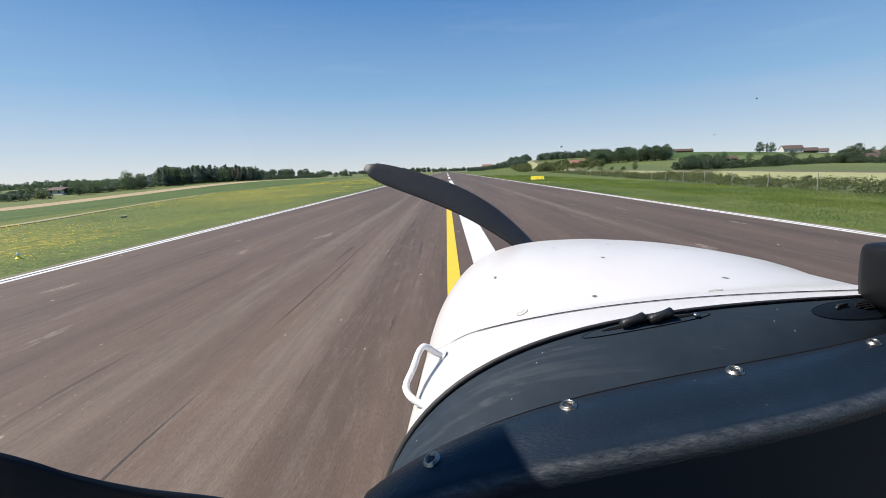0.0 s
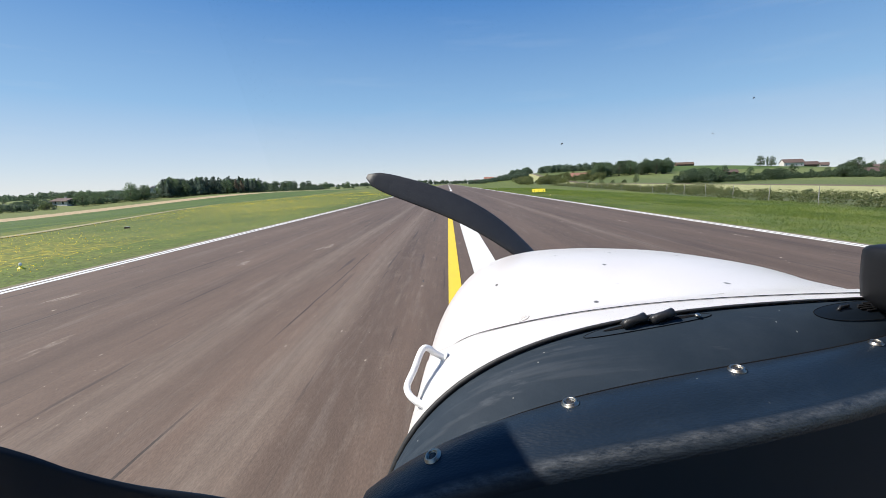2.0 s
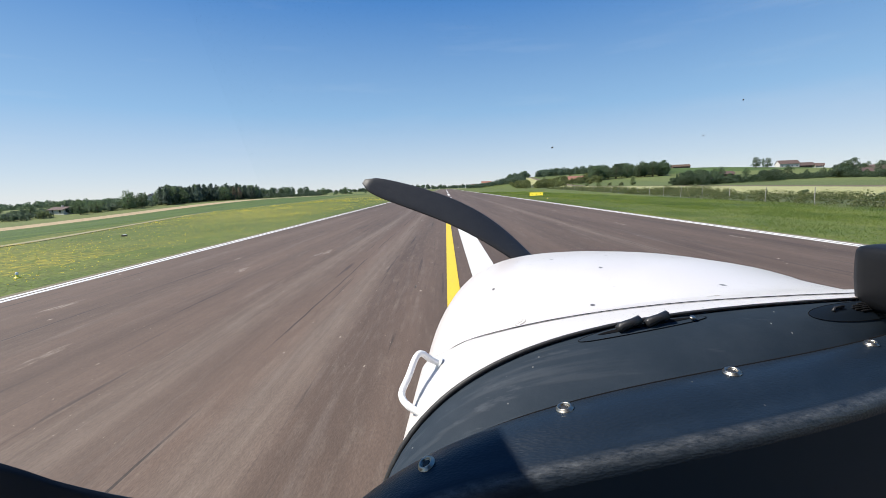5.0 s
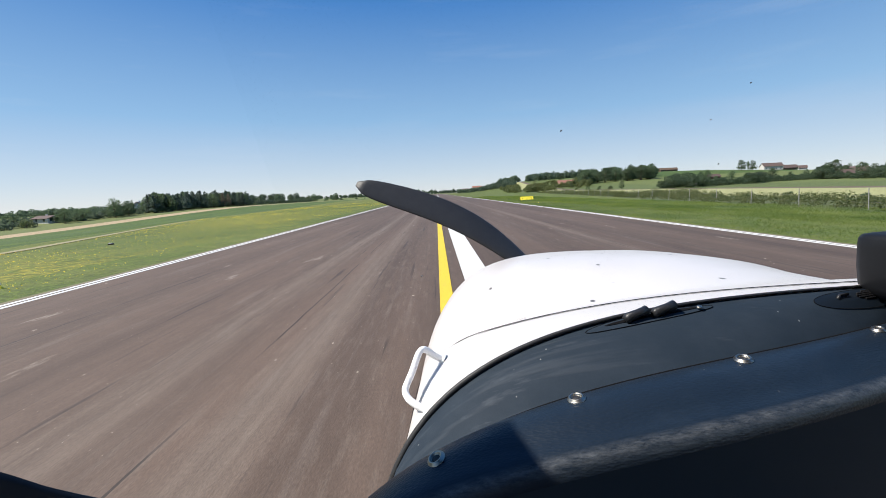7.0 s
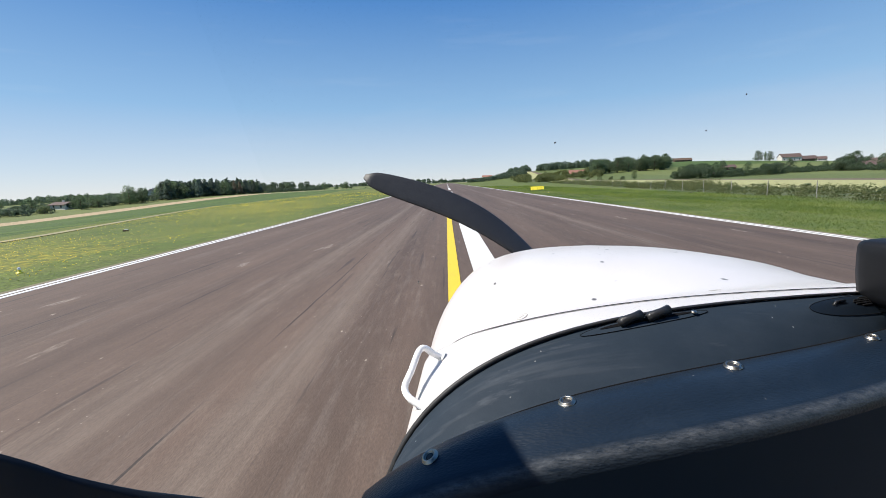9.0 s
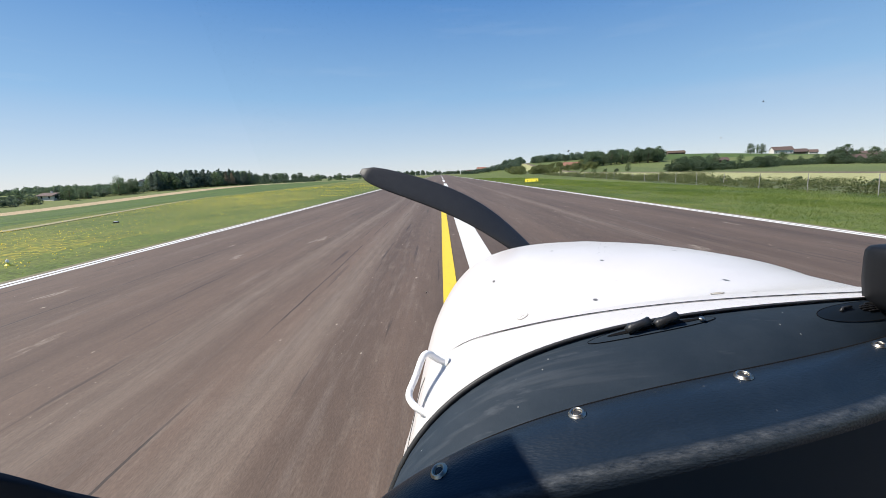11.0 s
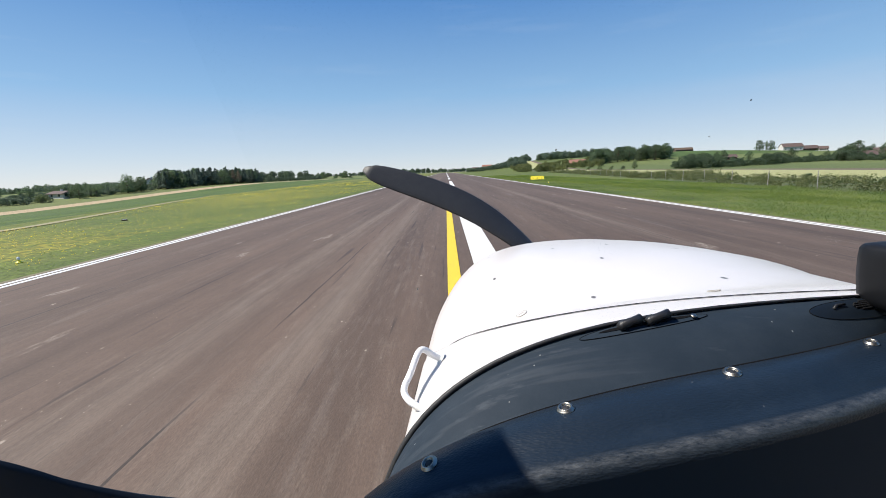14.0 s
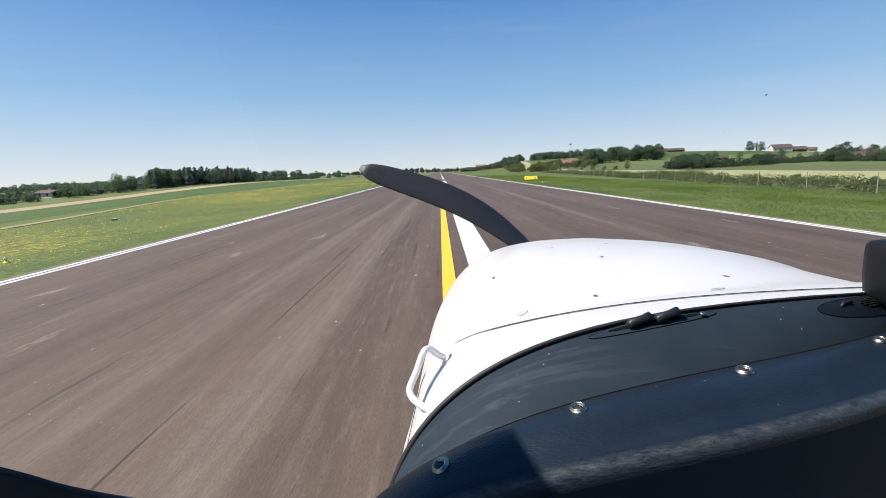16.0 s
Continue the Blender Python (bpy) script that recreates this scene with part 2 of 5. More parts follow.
def leaf_material(name, dark, light):
    n = Nodes(name, 0.6)
    info = n.node("ShaderNodeObjectInfo")
    geo = n.node("ShaderNodeNewGeometry")
    col = n.mix(geo.outputs["Random Per Island"], dark, light)
    shade = n.ramp(info.outputs["Random"], [(0.0, 0.75), (1.0, 1.25)])
    col = n.mix(1.0, col, shade, "MULTIPLY")
    if name == "grass_blade":
        drift = n.noise(0.22, 5, (1.0, 0.35, 1), 0.65)
        col = n.mix(1.0, col, n.ramp(drift, [(0.36, (0.62, 0.72, 0.60)), (0.5, (1.0, 1.0, 1.0)), (0.64, (1.28, 1.14, 0.95))]), "MULTIPLY")
    n.colour(col)
    thin = n.node("ShaderNodeBsdfTranslucent")
    n.link(n.mix(1.0, col, (1.7, 1.75, 1.5), "MULTIPLY"), thin.inputs["Color"])
    both = n.node("ShaderNodeMixShader", Fac=0.55)
    n.link(n.bsdf.outputs[0], both.inputs[1])
    n.link(thin.outputs[0], both.inputs[2])
    n.link(both.outputs[0], n.tree.nodes["Material Output"].inputs["Surface"])
    return n.mat


def vinyl_material():
    n = Nodes("black_vinyl", 0.40)
    n.set(Specular_IOR_Level=0.34)
    grain = n.node("ShaderNodeTexVoronoi", Scale=620.0)
    n.link(n.coords((0.42, 1.2, 1)), grain.inputs["Vector"])
    folds = n.noise(34, 4, (0.7, 1.8, 1))
    dust = n.ramp(n.noise(26, 6, (1, 1, 1), 0.7), [(0.5, 0.0), (0.8, 1.0)])
    col = n.mix(n.math("MULTIPLY", dust, 0.25), (0.0098, 0.0172, 0.0280), (0.031, 0.044, 0.060))
    specks = n.ramp(n.cells(40), [(0.0, 1.0), (0.015, 1.0), (0.03, 0.0)])
    few = n.ramp(n.noise(11, 2), [(0.55, 0.0), (0.6, 1.0)])
    col = n.mix(n.math("MULTIPLY", n.math("MULTIPLY", specks, few), 0.5), col, (0.3, 0.3, 0.3))
    sep = n.node("ShaderNodeSeparateXYZ")
    n.link(n.coords(), sep.inputs[0])
    aside = n.math("DIVIDE", n.math("ABSOLUTE", n.math("SUBTRACT", sep.outputs[0], 0.48)), 0.53)
    bow = n.math("POWER", n.math("MAXIMUM", n.math("SUBTRACT", 1.0, aside), 0.0), 2.362)
    off = n.math("SUBTRACT", sep.outputs[1], n.math("ADD", 0.2330, n.math("MULTIPLY", bow, 0.1167)))
    # Sun highlight of the rounded lip, painted as a pale, broken worn line.
    lip_glint = n.ramp(n.math("DIVIDE", n.math("ABSOLUTE", off), 0.0045), [(0.1, 1.0), (1.0, 0.0)])
    lip_glint = n.math("MULTIPLY", lip_glint, n.ramp(n.noise(220, 6, (0.3, 1, 1), 0.8), [(0.36, 0.05), (0.70, 1.0)]))
    col = n.mix(lip_glint, col, (0.11, 0.118, 0.128))
    n.colour(col)
    n.bump(n.math("ADD", grain.outputs["Distance"], n.math("MULTIPLY", folds, 1.6)), 0.26, 0.001)
    return n.mat


def smooth_vinyl_material():
    n = Nodes("smooth_black_vinyl", 0.72)
    n.set(Specular_IOR_Level=0.2)
    dust = n.ramp(n.noise(18, 7, (0.6, 1, 1), 0.7), [(0.42, 0.0), (0.8, 1.0)])
    col = n.mix(n.math("MULTIPLY", dust, 0.5), (0.0170, 0.0270, 0.0395), (0.040, 0.053, 0.069))
    scuff = n.ramp(n.noise(60, 5, (0.12, 1.4, 1), 0.6), [(0.62, 0.0), (0.72, 1.0)])
    col = n.mix(n.math("MULTIPLY", scuff, 0.30), col, (0.10, 0.11, 0.125))
    specks = n.ramp(n.cells(34), [(0.0, 1.0), (0.014, 1.0), (0.028, 0.0)])
    few = n.ramp(n.noise(13, 2), [(0.52, 0.0), (0.57, 1.0)])
    col = n.mix(n.math("MULTIPLY", n.math("MULTIPLY", specks, few), 0.6), col, (0.35, 0.35, 0.34))
    # Stretched folds where the cover is pulled over the shoulder, pale sheen painted in.
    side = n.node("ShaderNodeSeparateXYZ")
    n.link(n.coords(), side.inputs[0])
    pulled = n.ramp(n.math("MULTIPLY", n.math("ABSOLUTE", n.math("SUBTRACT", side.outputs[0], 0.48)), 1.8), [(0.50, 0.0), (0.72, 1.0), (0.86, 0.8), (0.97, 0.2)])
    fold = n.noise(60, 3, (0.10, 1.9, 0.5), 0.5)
    crease_sheen = n.math("MULTIPLY", n.ramp(fold, [(0.52, 0.0), (0.66, 1.0)]), pulled)
    col = n.mix(n.math("MULTIPLY", crease_sheen, 0.42), col, (0.062, 0.072, 0.085))
    n.colour(col)
    n.bump(n.math("ADD", n.noise(400, 3), n.math("ADD", n.math("MULTIPLY", n.noise(30, 4, (0.4, 1.5, 1)), 2.5), n.math("MULTIPLY", crease_sheen, 2.0))), 0.2, 0.001)
    return n.mat


def cowl_material():
    n = Nodes("white_aircraft_paint", 0.3)
    stain = n.ramp(n.noise(5, 6, (1, 0.5, 1), 0.65), [(0.45, 0.0), (0.8, 1.0)])
    col = n.mix(n.math("MULTIPLY", stain, 0.5), (0.612, 0.578, 0.562), (0.485, 0.455, 0.43))
    bugs = n.ramp(n.cells(11, (1, 0.45, 1)), [(0.0, 1.0), (0.028, 1.0), (0.045, 0.0)])
    few = n.ramp(n.noise(9, 2), [(0.47, 0.0), (0.52, 1.0)])
    col = n.mix(n.math("MULTIPLY", bugs, few), col, (0.10, 0.09, 0.08))
    dots = n.ramp(n.cells(30), [(0.0, 1.0), (0.016, 1.0), (0.030, 0.0)])
    col = n.mix(n.math("MULTIPLY", dots, 0.55), col, (0.16, 0.15, 0.13))
    n.colour(col)
    n.bump(n.noise(3, 2), 0.04, 0.02)
    return n.mat


def screen_material():
    """Clear acrylic: see-through, with a faint gloss that grows towards grazing view."""
    n = Nodes("clear_acrylic", 0.03)
    clear = n.node("ShaderNodeBsdfTransparent")
    clear.inputs["Color"].default_value = (0.985, 0.99, 0.99, 1)
    shine = n.node("ShaderNodeBsdfGlossy", Roughness=0.03)
    edge = n.node("ShaderNodeFresnel", IOR=1.12)
    both = n.node("ShaderNodeMixShader")
    n.link(edge.outputs[0], both.inputs[0])
    n.link(clear.outputs[0], both.inputs[1])
    n.link(shine.outputs[0], both.inputs[2])
    n.link(both.outputs[0], n.tree.nodes["Material Output"].inputs["Surface"])
    n.tree.nodes.remove(n.bsdf)
    return n.mat


ASPHALT = asphalt_material()
WHITE_LINE = paint_material("white_marking", (0.68, 0.67, 0.635), (0.44, 0.42, 0.385))
YELLOW_LINE = paint_material("yellow_marking", (0.70, 0.50, 0.035), (0.5, 0.38, 0.08))
GROUND = ground_material()
GRAVEL = plain("pale_gravel", (0.21, 0.19, 0.09), (0.34, 0.30, 0.17), 0.8, 0.95, 0, 0.4)
VERGE = plain("dry_verge", (0.13, 0.12, 0.06), (0.24, 0.21, 0.13), 2.0, 0.95, 0, 0.5)
# Distance haze is put into the broadleaf, needle and far leaf colours.
LEAF_BROAD = leaf_material("broadleaf", (0.062, 0.092, 0.050), (0.096, 0.134, 0.070))
LEAF_PALE = leaf_material("willow_leaf", (0.08, 0.11, 0.05), (0.17, 0.20, 0.10))
LEAF_PINE = leaf_material("needles", (0.060, 0.087, 0.078), (0.092, 0.124, 0.104))
LEAF_DRY = leaf_material("dry_needles", (0.12, 0.10, 0.08), (0.175, 0.145, 0.115))
LEAF_HAZED = leaf_material("hazed_leaf", (0.058, 0.085, 0.062), (0.108, 0.142, 0.095))
LEAF_HEDGE = leaf_material("hedge_leaf", (0.065, 0.085, 0.026), (0.15, 0.155, 0.062))
BLADE = leaf_material("grass_blade", (0.072, 0.118, 0.018), (0.160, 0.19, 0.046))
BLOOM = leaf_material("yellow_bloom", (0.62, 0.42, 0.02), (0.80, 0.62, 0.04))
BARK = plain("bark", (0.06, 0.045, 0.03), (0.14, 0.11, 0.08), 6, 0.95, 0, 0.5)
COWL = cowl_material()
VINYL = vinyl_material()
CASE_BLACK = Nodes("compass_black", 0.55).colour((0.007, 0.0075, 0.009)).set(Specular_IOR_Level=0.22).mat
PANEL_BLACK = Nodes("panel_vinyl", 0.7).colour((0.0210, 0.0350, 0.0530)).set(Specular_IOR_Level=0.2).mat
VENT_NAVY = Nodes("vent_plastic", 0.5).colour((0.0065, 0.0115, 0.0190)).set(Specular_IOR_Level=0.3).mat
SEAM_BLACK = Nodes("dull_black", 0.9).colour((0.006, 0.006, 0.007)).set(Specular_IOR_Level=0.1).mat
SMOOTH_VINYL = smooth_vinyl_material()
RUBBER = plain("black_rubber", (0.012, 0.012, 0.013), (0.03, 0.03, 0.032), 20, 0.6)
PLASTIC = plain("black_plastic", (0.012, 0.012, 0.013), (0.022, 0.022, 0.024), 60, 0.42, 0, 0.1, 300)
BLADE_BLACK = plain("matt_black_paint", (0.014, 0.014, 0.016), (0.035, 0.034, 0.034), 9, 0.55)
CHROME = plain("nickel", (0.32, 0.29, 0.245), (0.48, 0.45, 0.39), 60, 0.36, 1.0, 0.05)
WHITE_TUBE = plain("white_enamel", (0.74, 0.74, 0.73), (0.82, 0.82, 0.81), 20, 0.35, 0, 0.05)
PLASTER = plain("white_plaster", (0.50, 0.48, 0.45), (0.64, 0.62, 0.58), 0.6, 0.9)
TILE_RED = plain("red_tiles", (0.24, 0.11, 0.075), (0.34, 0.17, 0.12), 1.2, 0.85, 0, 0.5, 5)
TILE_BROWN = plain("brown_tiles", (0.085, 0.056, 0.046), (0.135, 0.092, 0.078), 1.2, 0.85, 0, 0.5, 5)
TIMBER = plain("dark_timber", (0.07, 0.045, 0.03), (0.15, 0.10, 0.065), 3, 0.85)
GREY_POST = plain("weathered_post", (0.26, 0.25, 0.22), (0.42, 0.40, 0.36), 8, 0.9)
SHEET_GREY = plain("grey_sheet_metal", (0.20, 0.23, 0.26), (0.30, 0.33, 0.36), 0.4, 0.5, 0.2)
SHEET_WHITE = plain("white_sheet_metal", (0.62, 0.63, 0.64), (0.75, 0.76, 0.76), 0.5, 0.5)
WINDOW = Nodes("dark_glass", 0.08).colour((0.03, 0.04, 0.05)).mat
SIGN_YELLOW = plain("yellow_board", (0.78, 0.62, 0.03), (0.86, 0.72, 0.06), 3, 0.5)
SPECK_DARK = plain("dried_insect", (0.10, 0.09, 0.08), (0.22, 0.20, 0.17), 300, 0.8)
SPECK_PALE = plain("pale_speck", (0.55, 0.55, 0.52), (0.72, 0.72, 0.70), 300, 0.6)
SCREEN = screen_material()
INK = plain("black_lettering", (0.01, 0.01, 0.01), (0.02, 0.02, 0.02), 5, 0.6)


# Building helpers.
def mesh_object(name, bm, material, smooth=False):
    data = bpy.data.meshes.new(name)
    bm.normal_update()
    bm.to_mesh(data)
    bm.free()
    if material is not None:
        data.materials.append(material)
    if smooth:
        for p in data.polygons:
            p.use_smooth = True
    return new(name, data)


def part(name, bm, material, parent, label="", smooth=False):
    ob = mesh_object(name, bm, material, smooth)
    ob.parent = parent
    return tagged(ob, label)


def raw(name, verts, faces, material):
    """An object from arrays that the code has worked out."""
    data = bpy.data.meshes.new(name)
    data.from_pydata(np.asarray(verts).tolist(), [], np.asarray(faces).tolist())
    data.materials.append(material)
    return new(name, data)


def box(bm, x0, x1, y0, y1, z0, z1, bevel=0.0):
    m = Matrix.Translation(((x0 + x1) / 2, (y0 + y1) / 2, (z0 + z1) / 2)) @ Matrix.Diagonal((x1 - x0, y1 - y0, z1 - z0, 1))
    made = bmesh.ops.create_cube(bm, size=1, matrix=m)["verts"]
    if bevel:
        edges = {e for v in made for e in v.link_edges}
        bmesh.ops.bevel(bm, geom=list(edges), offset=bevel, segments=2, affect="EDGES", profile=0.5)
    return bm


def tube(bm, points, radii, sides=8, caps=True):
    """A tube along points; radii is a number or one a point."""
    pts = [Vector(p) for p in points]
    rad = radii if isinstance(radii, (list, tuple)) else [radii] * len(pts)
    rings = []
    side = None
    for i, p in enumerate(pts):
        d = (pts[min(i + 1, len(pts) - 1)] - pts[max(i - 1, 0)]).normalized()
        if side is None:
            side = d.orthogonal().normalized()
        side = (side - d * side.dot(d)).normalized()
        up = d.cross(side)
        rings.append([bm.verts.new(p + (side * math.cos(a) + up * math.sin(a)) * rad[i])
                      for a in (2 * math.pi * k / sides for k in range(sides))])
    for a, b in zip(rings, rings[1:]):
        for k in range(sides):
            bm.faces.new((a[k], a[(k + 1) % sides], b[(k + 1) % sides], b[k]))
    if caps:
        bm.faces.new(list(reversed(rings[0])))
        bm.faces.new(rings[-1])
    return bm


def sheet(bm, rows, close=False):
    """Faces over rows of points; all rows have the same length."""
    grid = [[bm.verts.new(p) for p in row] for row in rows]
    for a, b in zip(grid, grid[1:]):
        n = len(a)
        for k in range(n if close else n - 1):
            bm.faces.new((a[k], a[(k + 1) % n], b[(k + 1) % n], b[k]))
    return grid


def smooth_step(t):
    t = np.clip(t, 0.0, 1.0)
    return t * t * (3 - 2 * t)


def land(x, y):
    """Height of the ground."""
    x, y = np.asarray(x, float), np.asarray(y, float)
    dip = -smooth_step((-x - 14) / 125) * (0.9 + 5.0 * (1 - smooth_step((y - 90) / 150)))
    hills = (14.0 * np.exp(-((x - 330) / 150) ** 2 - ((y - 580) / 190) ** 2)
             + 3.5 * np.exp(-((x - 185) / 80) ** 2 - ((y - 450) / 110) ** 2)
             + 6 * np.exp(-((x - 600) / 200) ** 2 - ((y - 500) / 220) ** 2)
             + 20 * np.exp(-((x - 220) / 150) ** 2 - ((y - 930) / 300) ** 2)
    )
    fall = np.clip(-x - 0.50 * y - 85, 0, 900)
    vale = -0.050 * fall * smooth_step(fall / 120)
    roll = 0.25 * np.sin(x * 0.021 + 1.0) * np.sin(y * 0.017) * smooth_step((np.abs(x) - 25) / 60)
    kerb = -0.05 + 0.0 * x
    return dip + vale + hills * smooth_step((np.abs(x) - 30) / 90) + roll + kerb


# Ground: one sheet to the horizon.
def spaced(stops):
    """Positions along an axis: from each stop to the next in equal steps."""
    out = []
    for (a, step), (b, _) in zip(stops, stops[1:]):
        count = max(1, round((b - a) / step))
        out += [a + (b - a) * i / count for i in range(count)]
    return np.array(out + [stops[-1][0]])


gx = spaced([(-4500, 400), (-1300, 60), (-320, 12), (-180, 4), (-11, 22), (11, 3), (70, 8), (240, 14), (800, 60), (1400, 400), (4500, 1)])
gy = spaced([(-1500, 100), (-420, 12), (-20, 4), (130, 8), (300, 16), (1200, 60), (2000, 250), (4500, 1)])
xx, yy = np.meshgrid(gx, gy, indexing="ij")
zz = land(xx, yy)
ids = np.arange(xx.size).reshape(xx.shape)
quads = np.stack([ids[:-1, :-1], ids[1:, :-1], ids[1:, 1:], ids[:-1, 1:]], -1).reshape(-1, 4)
ground = raw("ground", np.stack([xx, yy, zz], -1).reshape(-1, 3), quads, GROUND)
for p in ground.data.polygons:
    p.use_smooth = True
tagged(ground, "airfield grass with yellow flowers, crop strips and low hills", "ground", kind="structure")

# Runway. EXIT_Y is where the first exit opens, behind the aircraft.
HALF = 10.10
EXIT_Y = -31.6
BACK = EXIT_Y - 44.0
bm = bmesh.new()
box(bm, -HALF, HALF, -495, 900, -0.35, 0.0)
tagged(mesh_object("runway", bm, ASPHALT), "weathered brown-grey asphalt runway with worn streaks", "runway", kind="structure")


def marking(name, material, pieces, label):
    """Paint on the runway: flat pieces of x0, x1, y0, y1."""
    bm = bmesh.new()
    for x0, x1, y0, y1 in pieces:
        box(bm, x0, x1, y0, y1, -0.002, 0.005)
    return tagged(mesh_object(name, bm, material), label, "road marking", kind="structure")


def bend(points, steps=14):
    """A smooth line through points."""
    pts = [Vector((*p, 0)) if len(p) == 2 else Vector(p) for p in points]
    pts = [2 * pts[0] - pts[1]] + pts + [2 * pts[-1] - pts[-2]]
    out = []
    for a, b, c, d in zip(pts, pts[1:], pts[2:], pts[3:]):
        for i in range(steps):
            t = i / steps
            out.append(0.5 * (2 * b + (c - a) * t + (2 * a - 5 * b + 4 * c - d) * t * t + (3 * b - a - 3 * c + d) * t ** 3))
    return out + [pts[-2]]


def ribbon(name, material, points, width, rise, label, category, over=None):
    """A strip along points that lies on the ground, or on the height that over gives."""
    line = bend(points)
    rows = []
    for i, p in enumerate(line):
        d = (line[min(i + 1, len(line) - 1)] - line[max(i - 1, 0)]).normalized()
        n = Vector((-d.y, d.x, 0)) * width / 2
        row = []
        for k in (-1, -0.33, 0.33, 1):
            q = p + n * k
            z = over(q.x, q.y) if over else float(land(q.x, q.y))
            row.append((q.x, q.y, z + rise))
        rows.append(row)
    bm = bmesh.new()
    sheet(bm, rows)
    return tagged(mesh_object(name, bm, material), label, category, kind="structure")


EDGE = 9.8
for i in range(-8, 17):
    y0 = 5.2 + 50 * i
    if -305 < y0 < 850:
        marking("centre_line_dash", WHITE_LINE, [(-0.52, 0.08, y0, y0 + 30)], "white centre line dash on the asphalt")
for side in (-1, 1):
    pieces = []
    for lo, hi in ((EDGE - 0.13, EDGE), (EDGE + 0.09, EDGE + 0.22)):
        a, b = sorted((side * lo, side * hi))
        gaps = [(-282 + BACK, 27 + BACK), (47 + BACK, 880)] if side < 0 else [(-282 + BACK, 880)]
        for y0, y1 in gaps:
            pieces.append((a, b, y0, y1))
        if side < 0:
            pieces += [(a, b, 31 + BACK, 35 + BACK), (a, b, 39 + BACK, 43 + BACK)]
    marking("edge_line", WHITE_LINE, pieces, "double white edge line along the runway")
for side in (-1, 1):
    for k in range(3):
        x0 = side * (1.9 + 3.1 * k)
        a, b = sorted((x0, x0 + side * 1.75))
        marking("threshold_stripe", WHITE_LINE, [(a, b, -281 + BACK, -251 + BACK)], "wide white threshold stripe on the asphalt")


def deck(x, y):
    """Height of the pavement: the runway, then the ground of the exit."""
    return 0.0 if x > -HALF - 0.1 else max(float(land(x, y)) + 0.045, -5) * min(1, (-HALF - x) / 2.0) if x > -HALF - 2.0 else float(land(x, y)) + 0.045


def behind(points):
    """Places given along the runway from the aircraft's touchdown roll, moved to the exit."""
    return [(x, y + BACK) for x, y in points]


ribbon("yellow_guide_line", YELLOW_LINE, behind([(-0.6, -14), (-0.6, 12), (-0.6, 31), (-1.0, 36), (-2.2, 39.5), (-5.6, 42.6), (-12.5, 44.2), (-22, 44.6), (-33, 46)]),
       0.24, 0.007, "yellow guide line that curves into the exit", "road marking", deck)
ribbon("yellow_guide_line", YELLOW_LINE, behind([(-12.5, 46.0), (-7, 51), (-3, 57), (-1.3, 62), (-0.95, 68), (-0.95, 85), (-0.95, 123)]),
       0.24, 0.011, "yellow guide line that curves out of the exit", "road marking", deck)
ribbon("yellow_guide_line", YELLOW_LINE, behind([(-30, -172), (-13, -166), (-5, -158), (-1.1, -150), (-0.6, -140), (-0.6, -118)]),
       0.24, 0.011, "yellow guide line that curves out of the exit", "road marking", deck)
ribbon("yellow_guide_line", YELLOW_LINE, behind([(-0.6, -330), (-0.6, -300), (-0.6, -232)]), 0.24, 0.007, "straight yellow guide line before the threshold", "road marking", deck)

# Exit to the left, track and verge.
bm = bmesh.new()
rows = []
for i in range(13):
    x = -HALF + 0.05 - i * 2.0
    mouth = 6.5 * (1 - smooth_step(i / 3.5))
    y0, y1 = BACK + 38.5 - mouth + 0.06 * i * i * 0.2, BACK + 50 + mouth * 0.6 + 0.02 * i * i
    rows.append([(x, y0 + (y1 - y0) * k / 6, deck(x, y0)) for k in range(7)])
sheet(bm, rows)
tagged(mesh_object("exit_pavement", bm, ASPHALT), "asphalt exit branching off the runway", "pavement", kind="structure")
ribbon("field_track", GRAVEL, [(-33, -60), (-34, -30), (-27, -8), (-22, 9), (-22, 18), (-25, 28), (-35, 54), (-45, 80), (-51, 104), (-50, 140), (-41, 200), (-38, 420)], 0.75, 0.025,
       "pale gravel track along the crop", "track")
for side in (-1, 1):
    ribbon("verge", VERGE, [(side * (HALF + 0.12), y) for y in ((-370, -200, 26 + BACK) if side < 0 else (-370, 0, 300, 600, 880))], 0.16, 0.04,
           "crumbling pale verge beside the asphalt", "verge")
ribbon("verge", VERGE, [(-HALF - 0.12, y) for y in (51 + BACK, 0, 300, 600, 880)], 0.16, 0.04, "crumbling pale verge beside the asphalt", "verge")
ribbon("verge", VERGE, behind([(-HALF - 0.2, 25.0), (-HALF - 0.9, 28.5), (-HALF - 2.6, 33.0), (-HALF - 6, 36.4), (-HALF - 12, 38.2)]), 0.3, 0.06,
       "broken concrete verge round the exit corner", "verge")


# The aircraft: all places are given from the pilot's eye.
AXIS = 0.48
craft = new("light_aircraft")
craft.location = (CX, 0, CZ)
tagged(craft, "white light aircraft with black glareshield on the runway", "aircraft")


